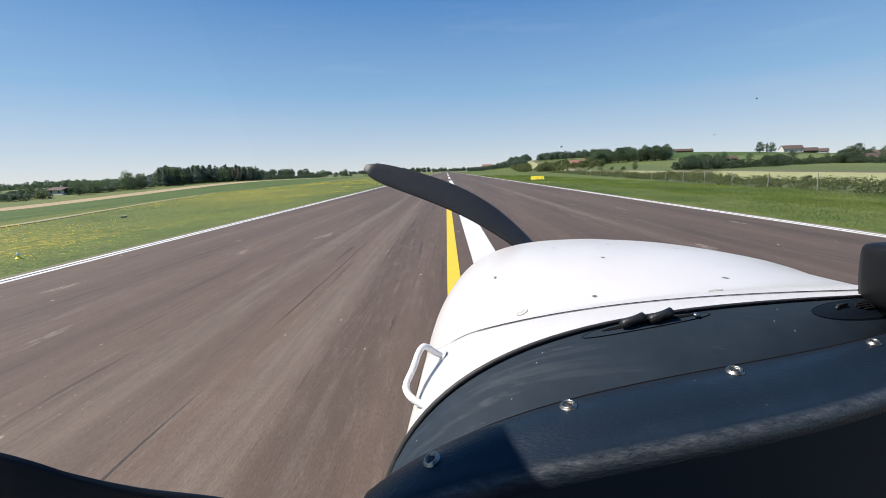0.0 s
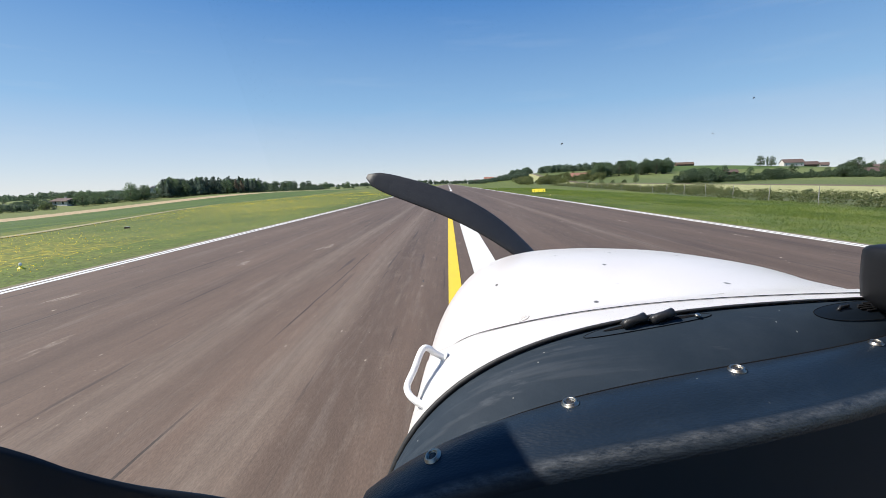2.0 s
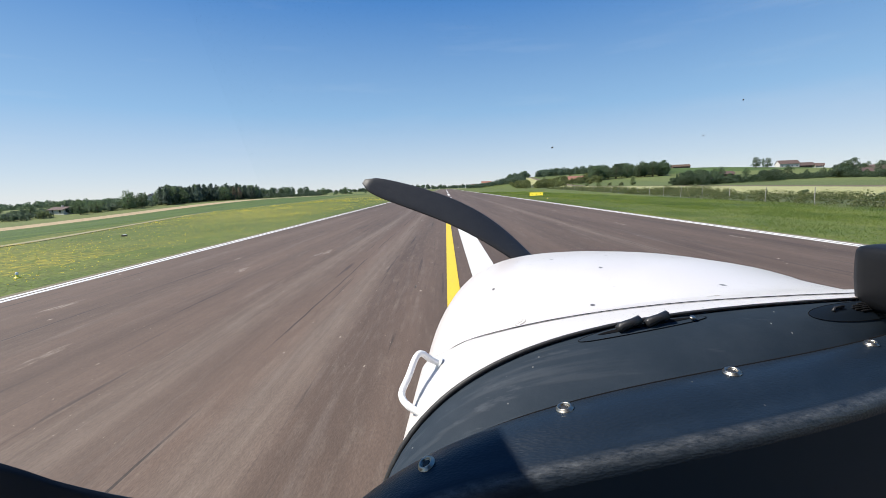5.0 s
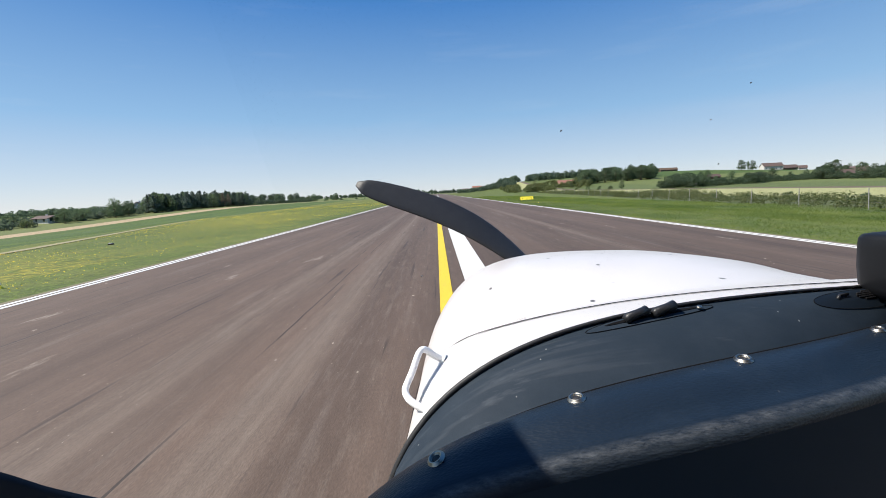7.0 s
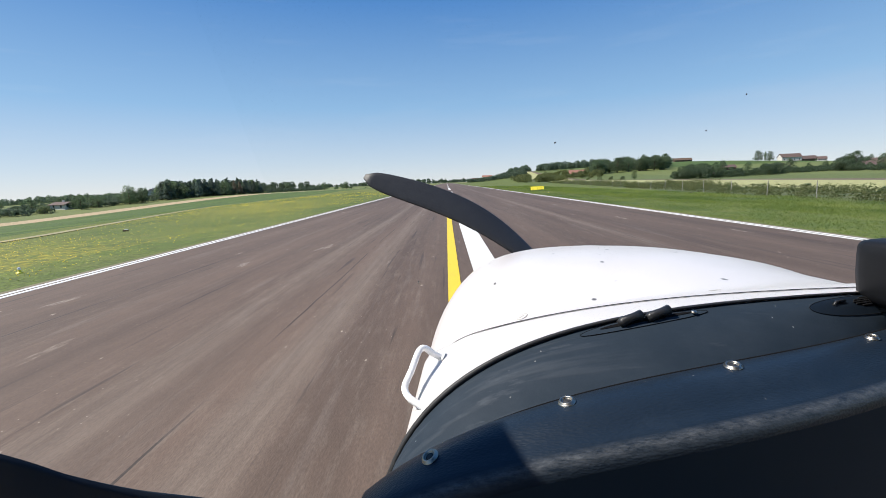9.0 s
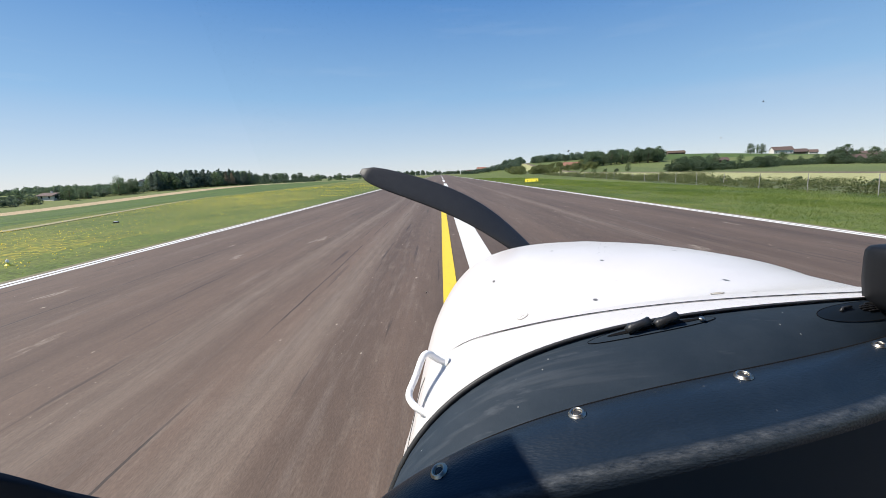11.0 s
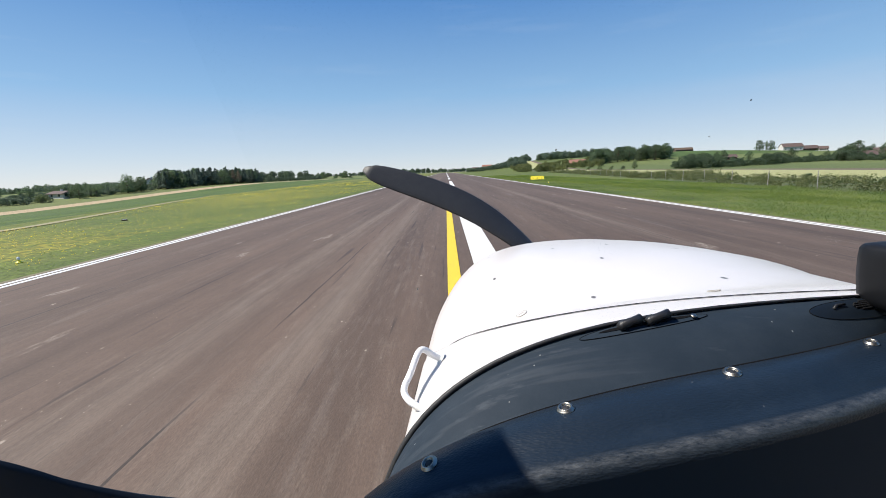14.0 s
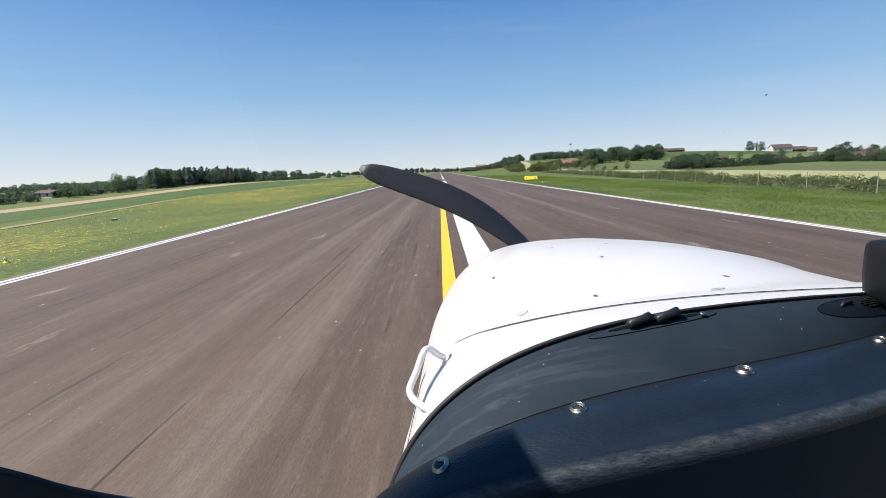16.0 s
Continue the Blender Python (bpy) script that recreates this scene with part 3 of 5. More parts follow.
def along(table, y):
    """A value that follows a table of (y, value)."""
    ys, vs = zip(*table)
    i = int(np.clip(np.searchsorted(ys, y) - 1, 0, len(ys) - 2))
    t = (y - ys[i]) / (ys[i + 1] - ys[i])
    t = min(max(t, 0), 1)
    m0 = (vs[min(i + 1, len(vs) - 1)] - vs[max(i - 1, 0)]) / (ys[min(i + 1, len(ys) - 1)] - ys[max(i - 1, 0)])
    m1 = (vs[min(i + 2, len(vs) - 1)] - vs[i]) / (ys[min(i + 2, len(ys) - 1)] - ys[i])
    h = ys[i + 1] - ys[i]
    return ((2 * t ** 3 - 3 * t * t + 1) * vs[i] + (t ** 3 - 2 * t * t + t) * h * m0
            + (3 * t * t - 2 * t ** 3) * vs[i + 1] + (t ** 3 - t * t) * h * m1)


RIDGE = [(-1.5, -0.13), (0.30, -0.1293), (0.46, -0.1464), (0.50, -0.1576), (0.55, -0.1678), (0.60, -0.173), (0.70, -0.1763), (0.80, -0.1786), (0.90, -0.1834), (1.10, -0.2017), (1.37, -0.2401), (1.5, -0.2579)]
WIDE = [(-1.5, 0.58), (0.30, 0.5565), (0.46, 0.5658), (0.80, 0.5568), (1.30, 0.4984), (1.5, 0.4614)]
DEEP = [(-1.5, 0.42), (0.30, 0.5018), (0.46, 0.1841), (0.52, 0.2276), (0.62, 0.3086), (0.80, 0.3554), (1.10, 0.3353), (1.30, 0.3654), (1.5, 0.3945)]
SQUARE = [(-1.5, 4.0), (0.30, 4.435), (0.455, 2.97), (0.49, 2.244), (0.55, 1.822), (0.64, 1.798), (0.80, 1.904), (1.10, 2.672), (1.30, 3.106), (1.5, 3.333)]


def skin(y, a, shrink=1.0):
    """A point of the fuselage's section at y: a runs from -1 (bottom, left) over 0 (ridge) to 1 (bottom, right)."""
    w, h, n = along(WIDE, y), along(DEEP, y), along(SQUARE, y)
    ridge = along(RIDGE, y)
    if a > 0 and y > 0.7:
        n = min(n, 2.0)
    s = -1 if a < 0 else 1
    t = abs(a)
    if t < 0.7:
        ang = t / 0.7 * math.pi / 2
        c, sn = math.sin(ang) ** (2 / n), max(math.cos(ang), 0) ** (2 / n)
        z = ridge - h * (1 - sn) - 0.014 * c * c
    else:
        ang = (t - 0.7) / 0.3 * math.pi / 2
        c = max(math.cos(ang), 0) ** 0.5
        z = ridge - h - 0.014 - 0.55 * math.sin(ang) ** 0.7
    mid = ridge - 0.42
    flank = 0.495 + 0.25 * max(0.0, -0.175 - 0.33 * (y - 0.37) - z) + 0.35 * max(0.0, y - 0.62) + 0.5 * max(0.0, 0.30 - y)
    out = w * c
    if out > flank - 0.01:
        out = min(out, flank - 0.01 + 0.01 * math.tanh((out - flank + 0.01) / 0.01))
    return Vector((AXIS + s * out * shrink, y, mid + (z - mid) * shrink))


def skin_top(dx, y):
    """Height of the upper skin at dx from the axis."""
    w, h, n = along(WIDE, y), along(DEEP, y), along(SQUARE, y)
    u = min(abs(dx) / w, 0.9999)
    return along(RIDGE, y) - h * (1 - (1 - u ** n) ** (1 / n)) - 0.014 * u * u


def base_y(dx):
    """Where the windscreen's foot stands, at dx from the axis."""
    return 0.4146 - 0.066 * min(math.sqrt((dx / 0.55) ** 2 + 0.003), 1.05) ** 0.906


SECTION = [-1 + 2 * (i + 0.0) / 96 for i in range(97)]
SEAM = 0.4275


def seam_y(a):
    """Where the cowl's rear joint runs; it bows forward down the flanks."""
    return SEAM + 0.1304 * min(abs(a) / 0.7, 1.0) ** 2


bm = bmesh.new()
rows = [[skin(seam_y(a) + 0.003 + (1.397 - seam_y(a)) * (i / 56) ** 1.5, a) for a in SECTION] for i in range(57)]
for i in range(1, 9):
    ang = i / 8 * math.pi / 2
    rows.append([skin(1.40 + 0.085 * math.sin(ang), a, 0.62 + 0.38 * math.cos(ang)) for a in SECTION])
sheet(bm, rows)
bmesh.ops.contextual_create(bm, geom=[e for e in bm.edges if e.is_boundary and all(v.co.y > 1.48 for v in e.verts)])
inner = [[skin(seam_y(a) + 0.003, a, 1.0) for a in SECTION], [skin(seam_y(a) + 0.0045, a, 0.99) for a in SECTION]]
sheet(bm, inner)
cowl = part("cowl", bm, COWL, craft, "white painted engine cowl with stone chips", True)
bm = bmesh.new()
rows = []
for a in SECTION:
    p = skin(0.40, a)
    y0 = base_y(p.x - AXIS)
    rows.append([skin(y0 + (seam_y(a) - y0) * k / 10, a) for k in range(11)])
sheet(bm, rows)
sheet(bm, [[skin(seam_y(a), a) for a in SECTION], [skin(seam_y(a) - 0.001, a, 0.99) for a in SECTION]])
part("windscreen_skirt", bm, COWL, craft, "white skirt before the windscreen", True)
# Dark bed under the joint, and the hull below and behind.
bm = bmesh.new()
sheet(bm, [[skin(seam_y(a) + d, a, 0.996) for a in SECTION] for d in (-0.008, 0.0, 0.008)])
part("joint_gasket", bm, RUBBER, craft, "dark joint between cowl and skirt", True)
# Raised tube, added to draw the joint's dark gap as a line.
bm = bmesh.new()
tube(bm, [skin(seam_y(a) + 0.0015, a, 1.0022 + 0.004 * min(1.0, max(0.0, abs(a) - 0.38) / 0.1)) for a in SECTION if abs(a) < 0.93], 0.0005, 6)
part("joint_line", bm, RUBBER, craft, "thin dark line drawn along the joint", True)
bm = bmesh.new()
low = [i / 24 for i in range(25)]
for s in (-1, 1):
    rows = []
    for i in range(16):
        y = 0.335 - 1.6 * i / 15
        rows.append([skin(y, s * (0.66 + 0.34 * k)) for k in low])
    sheet(bm, rows)
part("hull", bm, COWL, craft, "", True)


def on_top(dx, v):
    """A point of the glareshield: v from 0 (windscreen's foot) over 1 (seam) to 2 (lip)."""
    f = (1 - min(abs(dx) / 0.53, 1.0)) ** 2.362
    u = min(abs(dx) / 0.6, 0.995)
    y0, z0 = base_y(dx), skin_top(dx, base_y(dx)) - 0.0035
    y1, z1 = 0.3057 + 0.0941 * f, -0.1734 - 0.4368 * (1 - (1 - u ** 4) ** 0.25) - 0.0095 * u * u
    y2, z2 = 0.2428 + 0.1167 * f, -0.1796 - 0.2314 * (1 - (1 - u ** 4) ** 0.25) - 0.0039 * u * u
    if v <= 1:
        return Vector((AXIS + dx, y0 + (y1 - y0) * v, z0 + (z1 - z0) * v + 0.010 * math.sin(math.pi * v) * (1 - u)))
    t = v - 1
    return Vector((AXIS + dx, y1 + (y2 - y1) * t, z1 + (z2 - z1) * t + 0.012 * math.sin(math.pi * t)))


DXS = [-0.555 + 1.11 * i / 110 for i in range(111)]
bm = bmesh.new()
sheet(bm, [[on_top(dx, v / 10) for dx in DXS] for v in range(0, 10)] + [[on_top(dx, 1.003) for dx in DXS]])
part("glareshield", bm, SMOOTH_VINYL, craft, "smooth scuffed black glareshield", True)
bm = bmesh.new()
PAD_DXS = [0.966 * dx for dx in DXS]
rows = [[on_top(dx, 1.003) - Vector((0, 0, 0.003)) for dx in PAD_DXS], [on_top(dx, 1.006) + Vector((0, 0, 0.0004)) for dx in PAD_DXS]]
rows += [[on_top(dx, 1.02 + 0.95 * k / 9) for dx in PAD_DXS] for k in range(1, 10)]
for k in range(1, 7):
    ang = k / 6 * math.pi / 2
    rows.append([on_top(dx, 1.97) + Vector((0, -0.016 * math.sin(ang), -0.016 * (1 - math.cos(ang)))) for dx in PAD_DXS])
sheet(bm, rows)
roll_pad = part("glareshield_pad", bm, VINYL, craft, "padded black vinyl roll with a painted highlight on its worn lip", True)
bm = bmesh.new()
sheet(bm, [[on_top(dx, 1.97) + Vector((0, -0.0155 + 0.012 * k, -0.016 - 0.06 * k)) for dx in PAD_DXS] for k in range(7)])
part("panel_face", bm, PANEL_BLACK, craft, "dull black face below the padded lip", True)
bm = bmesh.new()
tube(bm, [on_top(dx, 1.003) + Vector((0, 0, 0.0002)) for dx in DXS[1:-1]], 0.0011, 6)
part("stitch_line", bm, SEAM_BLACK, craft, "dark stitched seam across the vinyl", True)
bm = bmesh.new()
tube(bm, [Vector((AXIS + dx, base_y(dx) - 0.001, skin_top(dx, base_y(dx)) - 0.0012)) for dx in DXS[1:-1]], [0.0009 + 0.0022 * min(abs(dx) / 0.5, 1.0) ** 2 for dx in DXS[1:-1]], 8)
part("windscreen_seal", bm, RUBBER, craft, "black rubber seal at the windscreen's foot", True)


def screen(u, v):
    """A point of the windscreen: u from -1 to 1 across, v from 0 (foot) to 1 (roof)."""
    dx = 0.545 * u
    foot = Vector((AXIS + dx, base_y(dx) - 0.003, skin_top(dx, base_y(dx)) + 0.002))
    head = Vector((AXIS + 0.575 * u, 0.012 + 0.03 * (1 - u * u), 0.345 - 0.07 * u * u))
    bulge = 0.055 * math.sin(math.pi * v) * (1 - 0.5 * u * u)
    return foot.lerp(head, v) + Vector((0, bulge, bulge * 0.6))


bm = bmesh.new()
sheet(bm, [[screen(-1 + k / 20, v / 16) for k in range(41)] for v in range(17)])
windscreen = part("windscreen", bm, SCREEN, craft, "clear curved acrylic windscreen with small specks", True)
windscreen.visible_shadow = False
r = random.Random(5)
for k in range(26):
    u, v, size = r.uniform(-0.95, 0.2), r.uniform(0.12, 0.85), r.uniform(0.0003, 0.0008)
    here = screen(u, v) + Vector((0, -0.0006, -0.0004))
    across, up = (screen(u + 0.01, v) - screen(u - 0.01, v)).normalized(), (screen(u, v + 0.01) - screen(u, v - 0.01)).normalized()
    bm = bmesh.new()
    spots = [bm.verts.new(here + (across * math.cos(a) * r.uniform(0.7, 1.6) + up * math.sin(a) * r.uniform(0.6, 1.1)) * size) for a in (2 * math.pi * j / 7 for j in range(7))]
    tip = bm.verts.new(here + across.cross(up) * 0.0004)
    for a, b in zip(spots, spots[1:] + spots[:1]):
        bm.faces.new((a, b, tip))
    speck = part("speck", bm, SPECK_PALE if k % 3 == 0 else SPECK_DARK, windscreen, "dried insect speck")
    speck.visible_shadow = False


def ring(bm, centre, normal, r_out, r_in, height, sides=20):
    """A raised eyelet: outer skirt, rounded rim and hollow."""
    q = Vector(normal).to_track_quat("Z", "Y").to_matrix().to_4x4()
    m = Matrix.Translation(centre) @ q
    prof = [(r_out, 0), (r_out * 0.97, height * 0.35), (r_out * 0.78, height * 0.45), (r_in * 1.35, height), (r_in * 1.1, height), (r_in, height * 0.6), (r_in * 0.9, 0.0)]
    grid = sheet(bm, [[m @ Vector((r * math.cos(a), r * math.sin(a), z)) for a in (2 * math.pi * k / sides for k in range(sides))] for r, z in prof], True)
    bm.faces.new(grid[-1])
    return bm


def normal_on(dx, v):
    e = 0.01
    a = on_top(dx + e, v) - on_top(dx - e, v)
    b = on_top(dx, v - e) - on_top(dx, v + e)
    n = a.cross(b).normalized()
    return n if n.z > 0 else -n


def disc(bm, centre, normal, rx, ry, height, turn=0.0, sides=28):
    up = Vector(normal).normalized()
    across = (Vector((1, 0, 0)) - up * up.x).normalized() if abs(up.x) < 0.9 else (Vector((0, 1, 0)) - up * up.y).normalized()
    q = Matrix((across, up.cross(across), up)).transposed().to_4x4()
    m = Matrix.Translation(centre) @ q @ pose(0, 0, 0, 0, 0, turn)
    rim = [(1.0, 0), (0.97, 0.7), (0.93, 1.0)]
    grid = sheet(bm, [[m @ Vector((rx * s * math.cos(a), ry * s * math.sin(a), height * z)) for a in (2 * math.pi * k / sides for k in range(sides))] for s, z in rim], True)
    bm.faces.new(grid[-1])
    return m


for dx, v in ((-0.485, 1.70), (-0.380, 1.44), (-0.240, 1.40), (-0.090, 1.44), (0.090, 1.44), (0.240, 1.40), (0.380, 1.44)):
    bm = bmesh.new()
    n = (normal_on(dx, v - 0.2) + Vector((0, -0.45, 0))).normalized()
    ring(bm, on_top(dx, v) + n * 0.0005, n, 0.0068 if abs(dx) > 0.1 else 0.0054, 0.0040 if abs(dx) > 0.1 else 0.0032, 0.0022, 28)
    eyelet = part("eyelet", bm, CHROME, roll_pad, "round nickel eyelet fastener", True)
    bm = bmesh.new()
    disc(bm, on_top(dx, v) + n * 0.0007, n, 0.0030, 0.0030, 0.0008)
    part("eyelet_hollow", bm, RUBBER, roll_pad, "", True)


def inlay(dx, v, half, deep, lift, turns=40):
    """An oval plate that follows the glareshield, with the points of its rim."""
    bm = bmesh.new()
    rows = []
    for s in (0.02, 0.4, 0.75, 1.0):
        rows.append([on_top(dx + half * s * math.cos(a), v + deep * s * math.sin(a)) + Vector((0, 0, lift)) for a in (2 * math.pi * k / turns for k in range(turns))])
    grid = sheet(bm, rows, True)
    bm.faces.new(list(reversed(grid[0])))
    return bm, rows[-1] + rows[-1][:1]


# Demist lever plate with two levers.
n = normal_on(-0.28, 0.2)
bm, rim = inlay(-0.281, 0.15, 0.064, 0.11, 0.0007)
plate = part("lever_plate", bm, SMOOTH_VINYL, craft, "black oval plate with two levers", True)
bm = bmesh.new()
tube(bm, rim, 0.0003, 6)
part("plate_rim", bm, SEAM_BLACK, plate, "", True)
bm = bmesh.new()
m = disc(bm, on_top(-0.282, 0.17) + n * 0.0006, n, 0.01, 0.004, 0.0004, 8)
bm.free()
for off, reach in ((-0.012, 0.0), (0.016, 0.0)):
    bm = bmesh.new()
    tube(bm, [m @ Vector((off - 0.012, 0.002, 0.001)), m @ Vector((off - 0.009, 0.002, 0.004)), m @ Vector((off + 0.002, 0.003, 0.006)), m @ Vector((off + 0.010, 0.004, 0.0065))],
         [0.0040, 0.0046, 0.0038, 0.0047], 12)
    part("lever", bm, PLASTIC, plate, "black rubber-tipped lever", True)
bm = bmesh.new()
disc(bm, m @ Vector((0.050, 0, 0.001)), n, 0.0026, 0.0026, 0.0014)
part("screw", bm, CHROME, plate, "small bright screw", True)
bm, rim = inlay(-0.278, 0.13, 0.048, 0.04, 0.0013)
part("slot", bm, SEAM_BLACK, plate, "", True)

# Compass on the glareshield and the air vent beside it.
bm = bmesh.new()
rows = []
for z, hw, hd in ((-0.152, 0.036, 0.018), (-0.151, 0.046, 0.028), (-0.147, 0.052, 0.036), (-0.139, 0.0555, 0.041), (-0.120, 0.057, 0.044), (-0.100, 0.0575, 0.045),
                  (-0.091, 0.057, 0.045), (-0.0875, 0.055, 0.043), (-0.0858, 0.049, 0.037)):
    row = []
    for k in range(36):
        a = 2 * math.pi * k / 36
        c, s = math.cos(a), math.sin(a)
        f = (abs(c) ** 5 + abs(s) ** 5) ** (-1 / 5)
        row.append((AXIS + 0.008 + hw * c * f, 0.385 + 0.8 * hd * s * f, z))
    rows.append(row)
grid = sheet(bm, rows, True)
bm.faces.new(grid[-1])
bm.faces.new(list(reversed(grid[0])))
compass = part("compass", bm, CASE_BLACK, craft, "black rounded compass housing on the glareshield", True)
bm = bmesh.new()
tube(bm, bend([(AXIS - 0.03, 0.372, -0.135), (AXIS - 0.028, 0.352, -0.142), (AXIS - 0.032, 0.338, -0.150), (AXIS - 0.028, 0.330, -0.155)], 5), 0.0016, 6)
part("cable", bm, PLASTIC, compass, "thin black cable", True)
n = normal_on(-0.04, 0.6)
bm, rim = inlay(-0.024, 0.44, 0.092, 0.30, 0.0007)
vent = part("vent_plate", bm, VENT_NAVY, craft, "black oval air vent plate with a grille", True)
bm = bmesh.new()
tube(bm, rim, 0.0003, 6)
part("plate_rim", bm, SEAM_BLACK, vent, "", True)
bm, rim = inlay(-0.002, 0.44, 0.062, 0.21, 0.0012)
part("vent_recess", bm, SEAM_BLACK, vent, "", True)
for k in range(7):
    bm = bmesh.new()
    s = -0.78 + 0.26 * k
    reach = 0.062 * math.sqrt(1 - s * s)
    tube(bm, [on_top(-0.002 + reach * u, 0.44 + 0.21 * s) + Vector((0, 0, 0.002)) for u in (-1, -0.5, 0, 0.5, 1)], 0.0007, 5)
    part("slat", bm, PLASTIC, vent, "thin grille slat")
bm = bmesh.new()
tube(bm, [on_top(-0.088, 0.44) + Vector((0, 0, 0.001)), on_top(-0.084, 0.40) + Vector((0, 0, 0.003)), on_top(-0.074, 0.40) + Vector((0, 0, 0.003))], 0.0014, 6)
part("vent_catch", bm, PLASTIC, vent, "", True)

# Fasteners on the cowl, and its handle.
for dx, y in ((-0.3345, 0.724), (-0.1108, 0.532), (0.1108, 0.532), (0.3345, 0.724)):
    bm = bmesh.new()
    p = Vector((AXIS + dx, y, skin_top(dx, y)))
    nn = Vector((skin_top(dx - 0.01, y) - skin_top(dx + 0.01, y), 0.012 * (skin_top(dx, y - 0.01) - skin_top(dx, y + 0.01)) / 0.012, 0.02)).normalized()
    size = 0.0076 if abs(dx) < 0.3 else 0.0105
    m = disc(bm, p + nn * 0.0006, nn, size, size, 0.0007)
    fastener = part("cowl_fastener", bm, COWL, cowl, "flush round cowl fastener", True)
    bm = bmesh.new()
    tube(bm, [m @ Vector((size * math.cos(k * math.pi / 12), size * math.sin(k * math.pi / 12), 0.0005)) for k in range(25)], 0.0007, 5)
    part("fastener_rim", bm, GREY_POST, fastener)
    bm = bmesh.new()
    tube(bm, [m @ Vector((-0.55 * size, 0, 0.0008)), m @ Vector((0.55 * size, 0, 0.0008))], 0.0008, 5)
    part("fastener_slot", bm, GREY_POST, fastener)
hp = [Vector((0.003, 0.430, -0.2085)), Vector((-0.0145, 0.367, -0.2315))]
bm = bmesh.new()
tube(bm, bend([hp[0], (-0.0079, 0.425, -0.2), (-0.0161, 0.42, -0.1914), (-0.0225, 0.413, -0.1919), (-0.0301, 0.398, -0.2069), (-0.036, 0.386, -0.2167), (-0.0345, 0.379, -0.2222), (-0.0274, 0.372, -0.2263), hp[1]], 6), 0.0036, 10)
handle = part("grab_handle", bm, WHITE_TUBE, craft, "white enamelled tube handle at the cowl's side", True)
for p in hp:
    bm = bmesh.new()
    disc(bm, p + Vector((-0.001, 0, 0.0005)), (-0.85, 0, 0.5), 0.0075, 0.0075, 0.002)
    part("handle_foot", bm, WHITE_TUBE, handle, "", True)

# Propeller at rest.
HUB = Vector((AXIS, 1.56, -0.46))
prop = new("propeller")
prop.parent = craft
tagged(prop, "matt black two-bladed propeller")
for turn in (148.0, 328.0):
    bm = bmesh.new()
    rows = []
    for i in range(25):
        r = 0.10 + 0.81 * i / 24
        t = i / 24
        chord = along([(0.0, 0.055), (0.3, 0.095), (0.6, 0.102), (0.85, 0.086), (0.96, 0.06), (1.0, 0.018)], t)
        thick = along([(0.0, 0.045), (0.3, 0.024), (0.6, 0.015), (1.0, 0.006)], t)
        twist = radians(along([(0.0, 48), (0.5, 26), (1.0, 15)], t))
        sweep = 0.075 * math.sin(math.pi * min(1.0, 0.12 + 0.88 * t)) ** 1.2
        row = []
        for k in range(14):
            a = 2 * math.pi * k / 14
            u, w = chord / 2 * math.cos(a), thick / 2 * math.sin(a)
            row.append(Vector((r, u * math.cos(twist) - w * math.sin(twist) - sweep, u * math.sin(twist) + w * math.cos(twist))))
        rows.append(row)
    m = Matrix.Translation(HUB) @ Matrix.Rotation(radians(-turn), 4, "Y") @ Matrix.Rotation(radians(90), 4, "X")
    grid = sheet(bm, [[m @ p for p in row] for row in rows], True)
    bm.faces.new(grid[-1])
    bm.faces.new(list(reversed(grid[0])))
    part("propeller_blade", bm, BLADE_BLACK, prop, "", True)
bm = bmesh.new()
rows = [[HUB + Vector((r * math.cos(a), y, r * math.sin(a))) for a in (2 * math.pi * k / 24 for k in range(24))]
        for r, y in ((0.145, -0.09), (0.145, 0.0), (0.135, 0.08), (0.105, 0.16), (0.06, 0.22), (0.015, 0.245))]
grid = sheet(bm, rows, True)
bm.faces.new(grid[-1])
part("spinner", bm, COWL, prop, "white spinner", True)

# Sill of the side window, and the wheels.
bm = bmesh.new()
line = bend([(-0.45, 0.12, -0.088), (-0.37, 0.225, -0.145), (-0.31, 0.256, -0.191), (-0.277, 0.271, -0.221), (-0.237, 0.287, -0.249), (-0.168, 0.307, -0.281), (-0.08, 0.33, -0.337)], 8)
rows = []
for p in line:
    rows.append([p + Vector((0.0, 0.0, -0.16)), p + Vector((0.006, 0, -0.012)), p + Vector((0.0, 0, -0.003)), p + Vector((-0.008, 0, 0.0)), p + Vector((-0.05, 0, -0.004)), p + Vector((-0.06, 0, -0.16))])
sheet(bm, rows)
part("window_sill", bm, VENT_NAVY, craft, "dark padded sill of the side window", True)
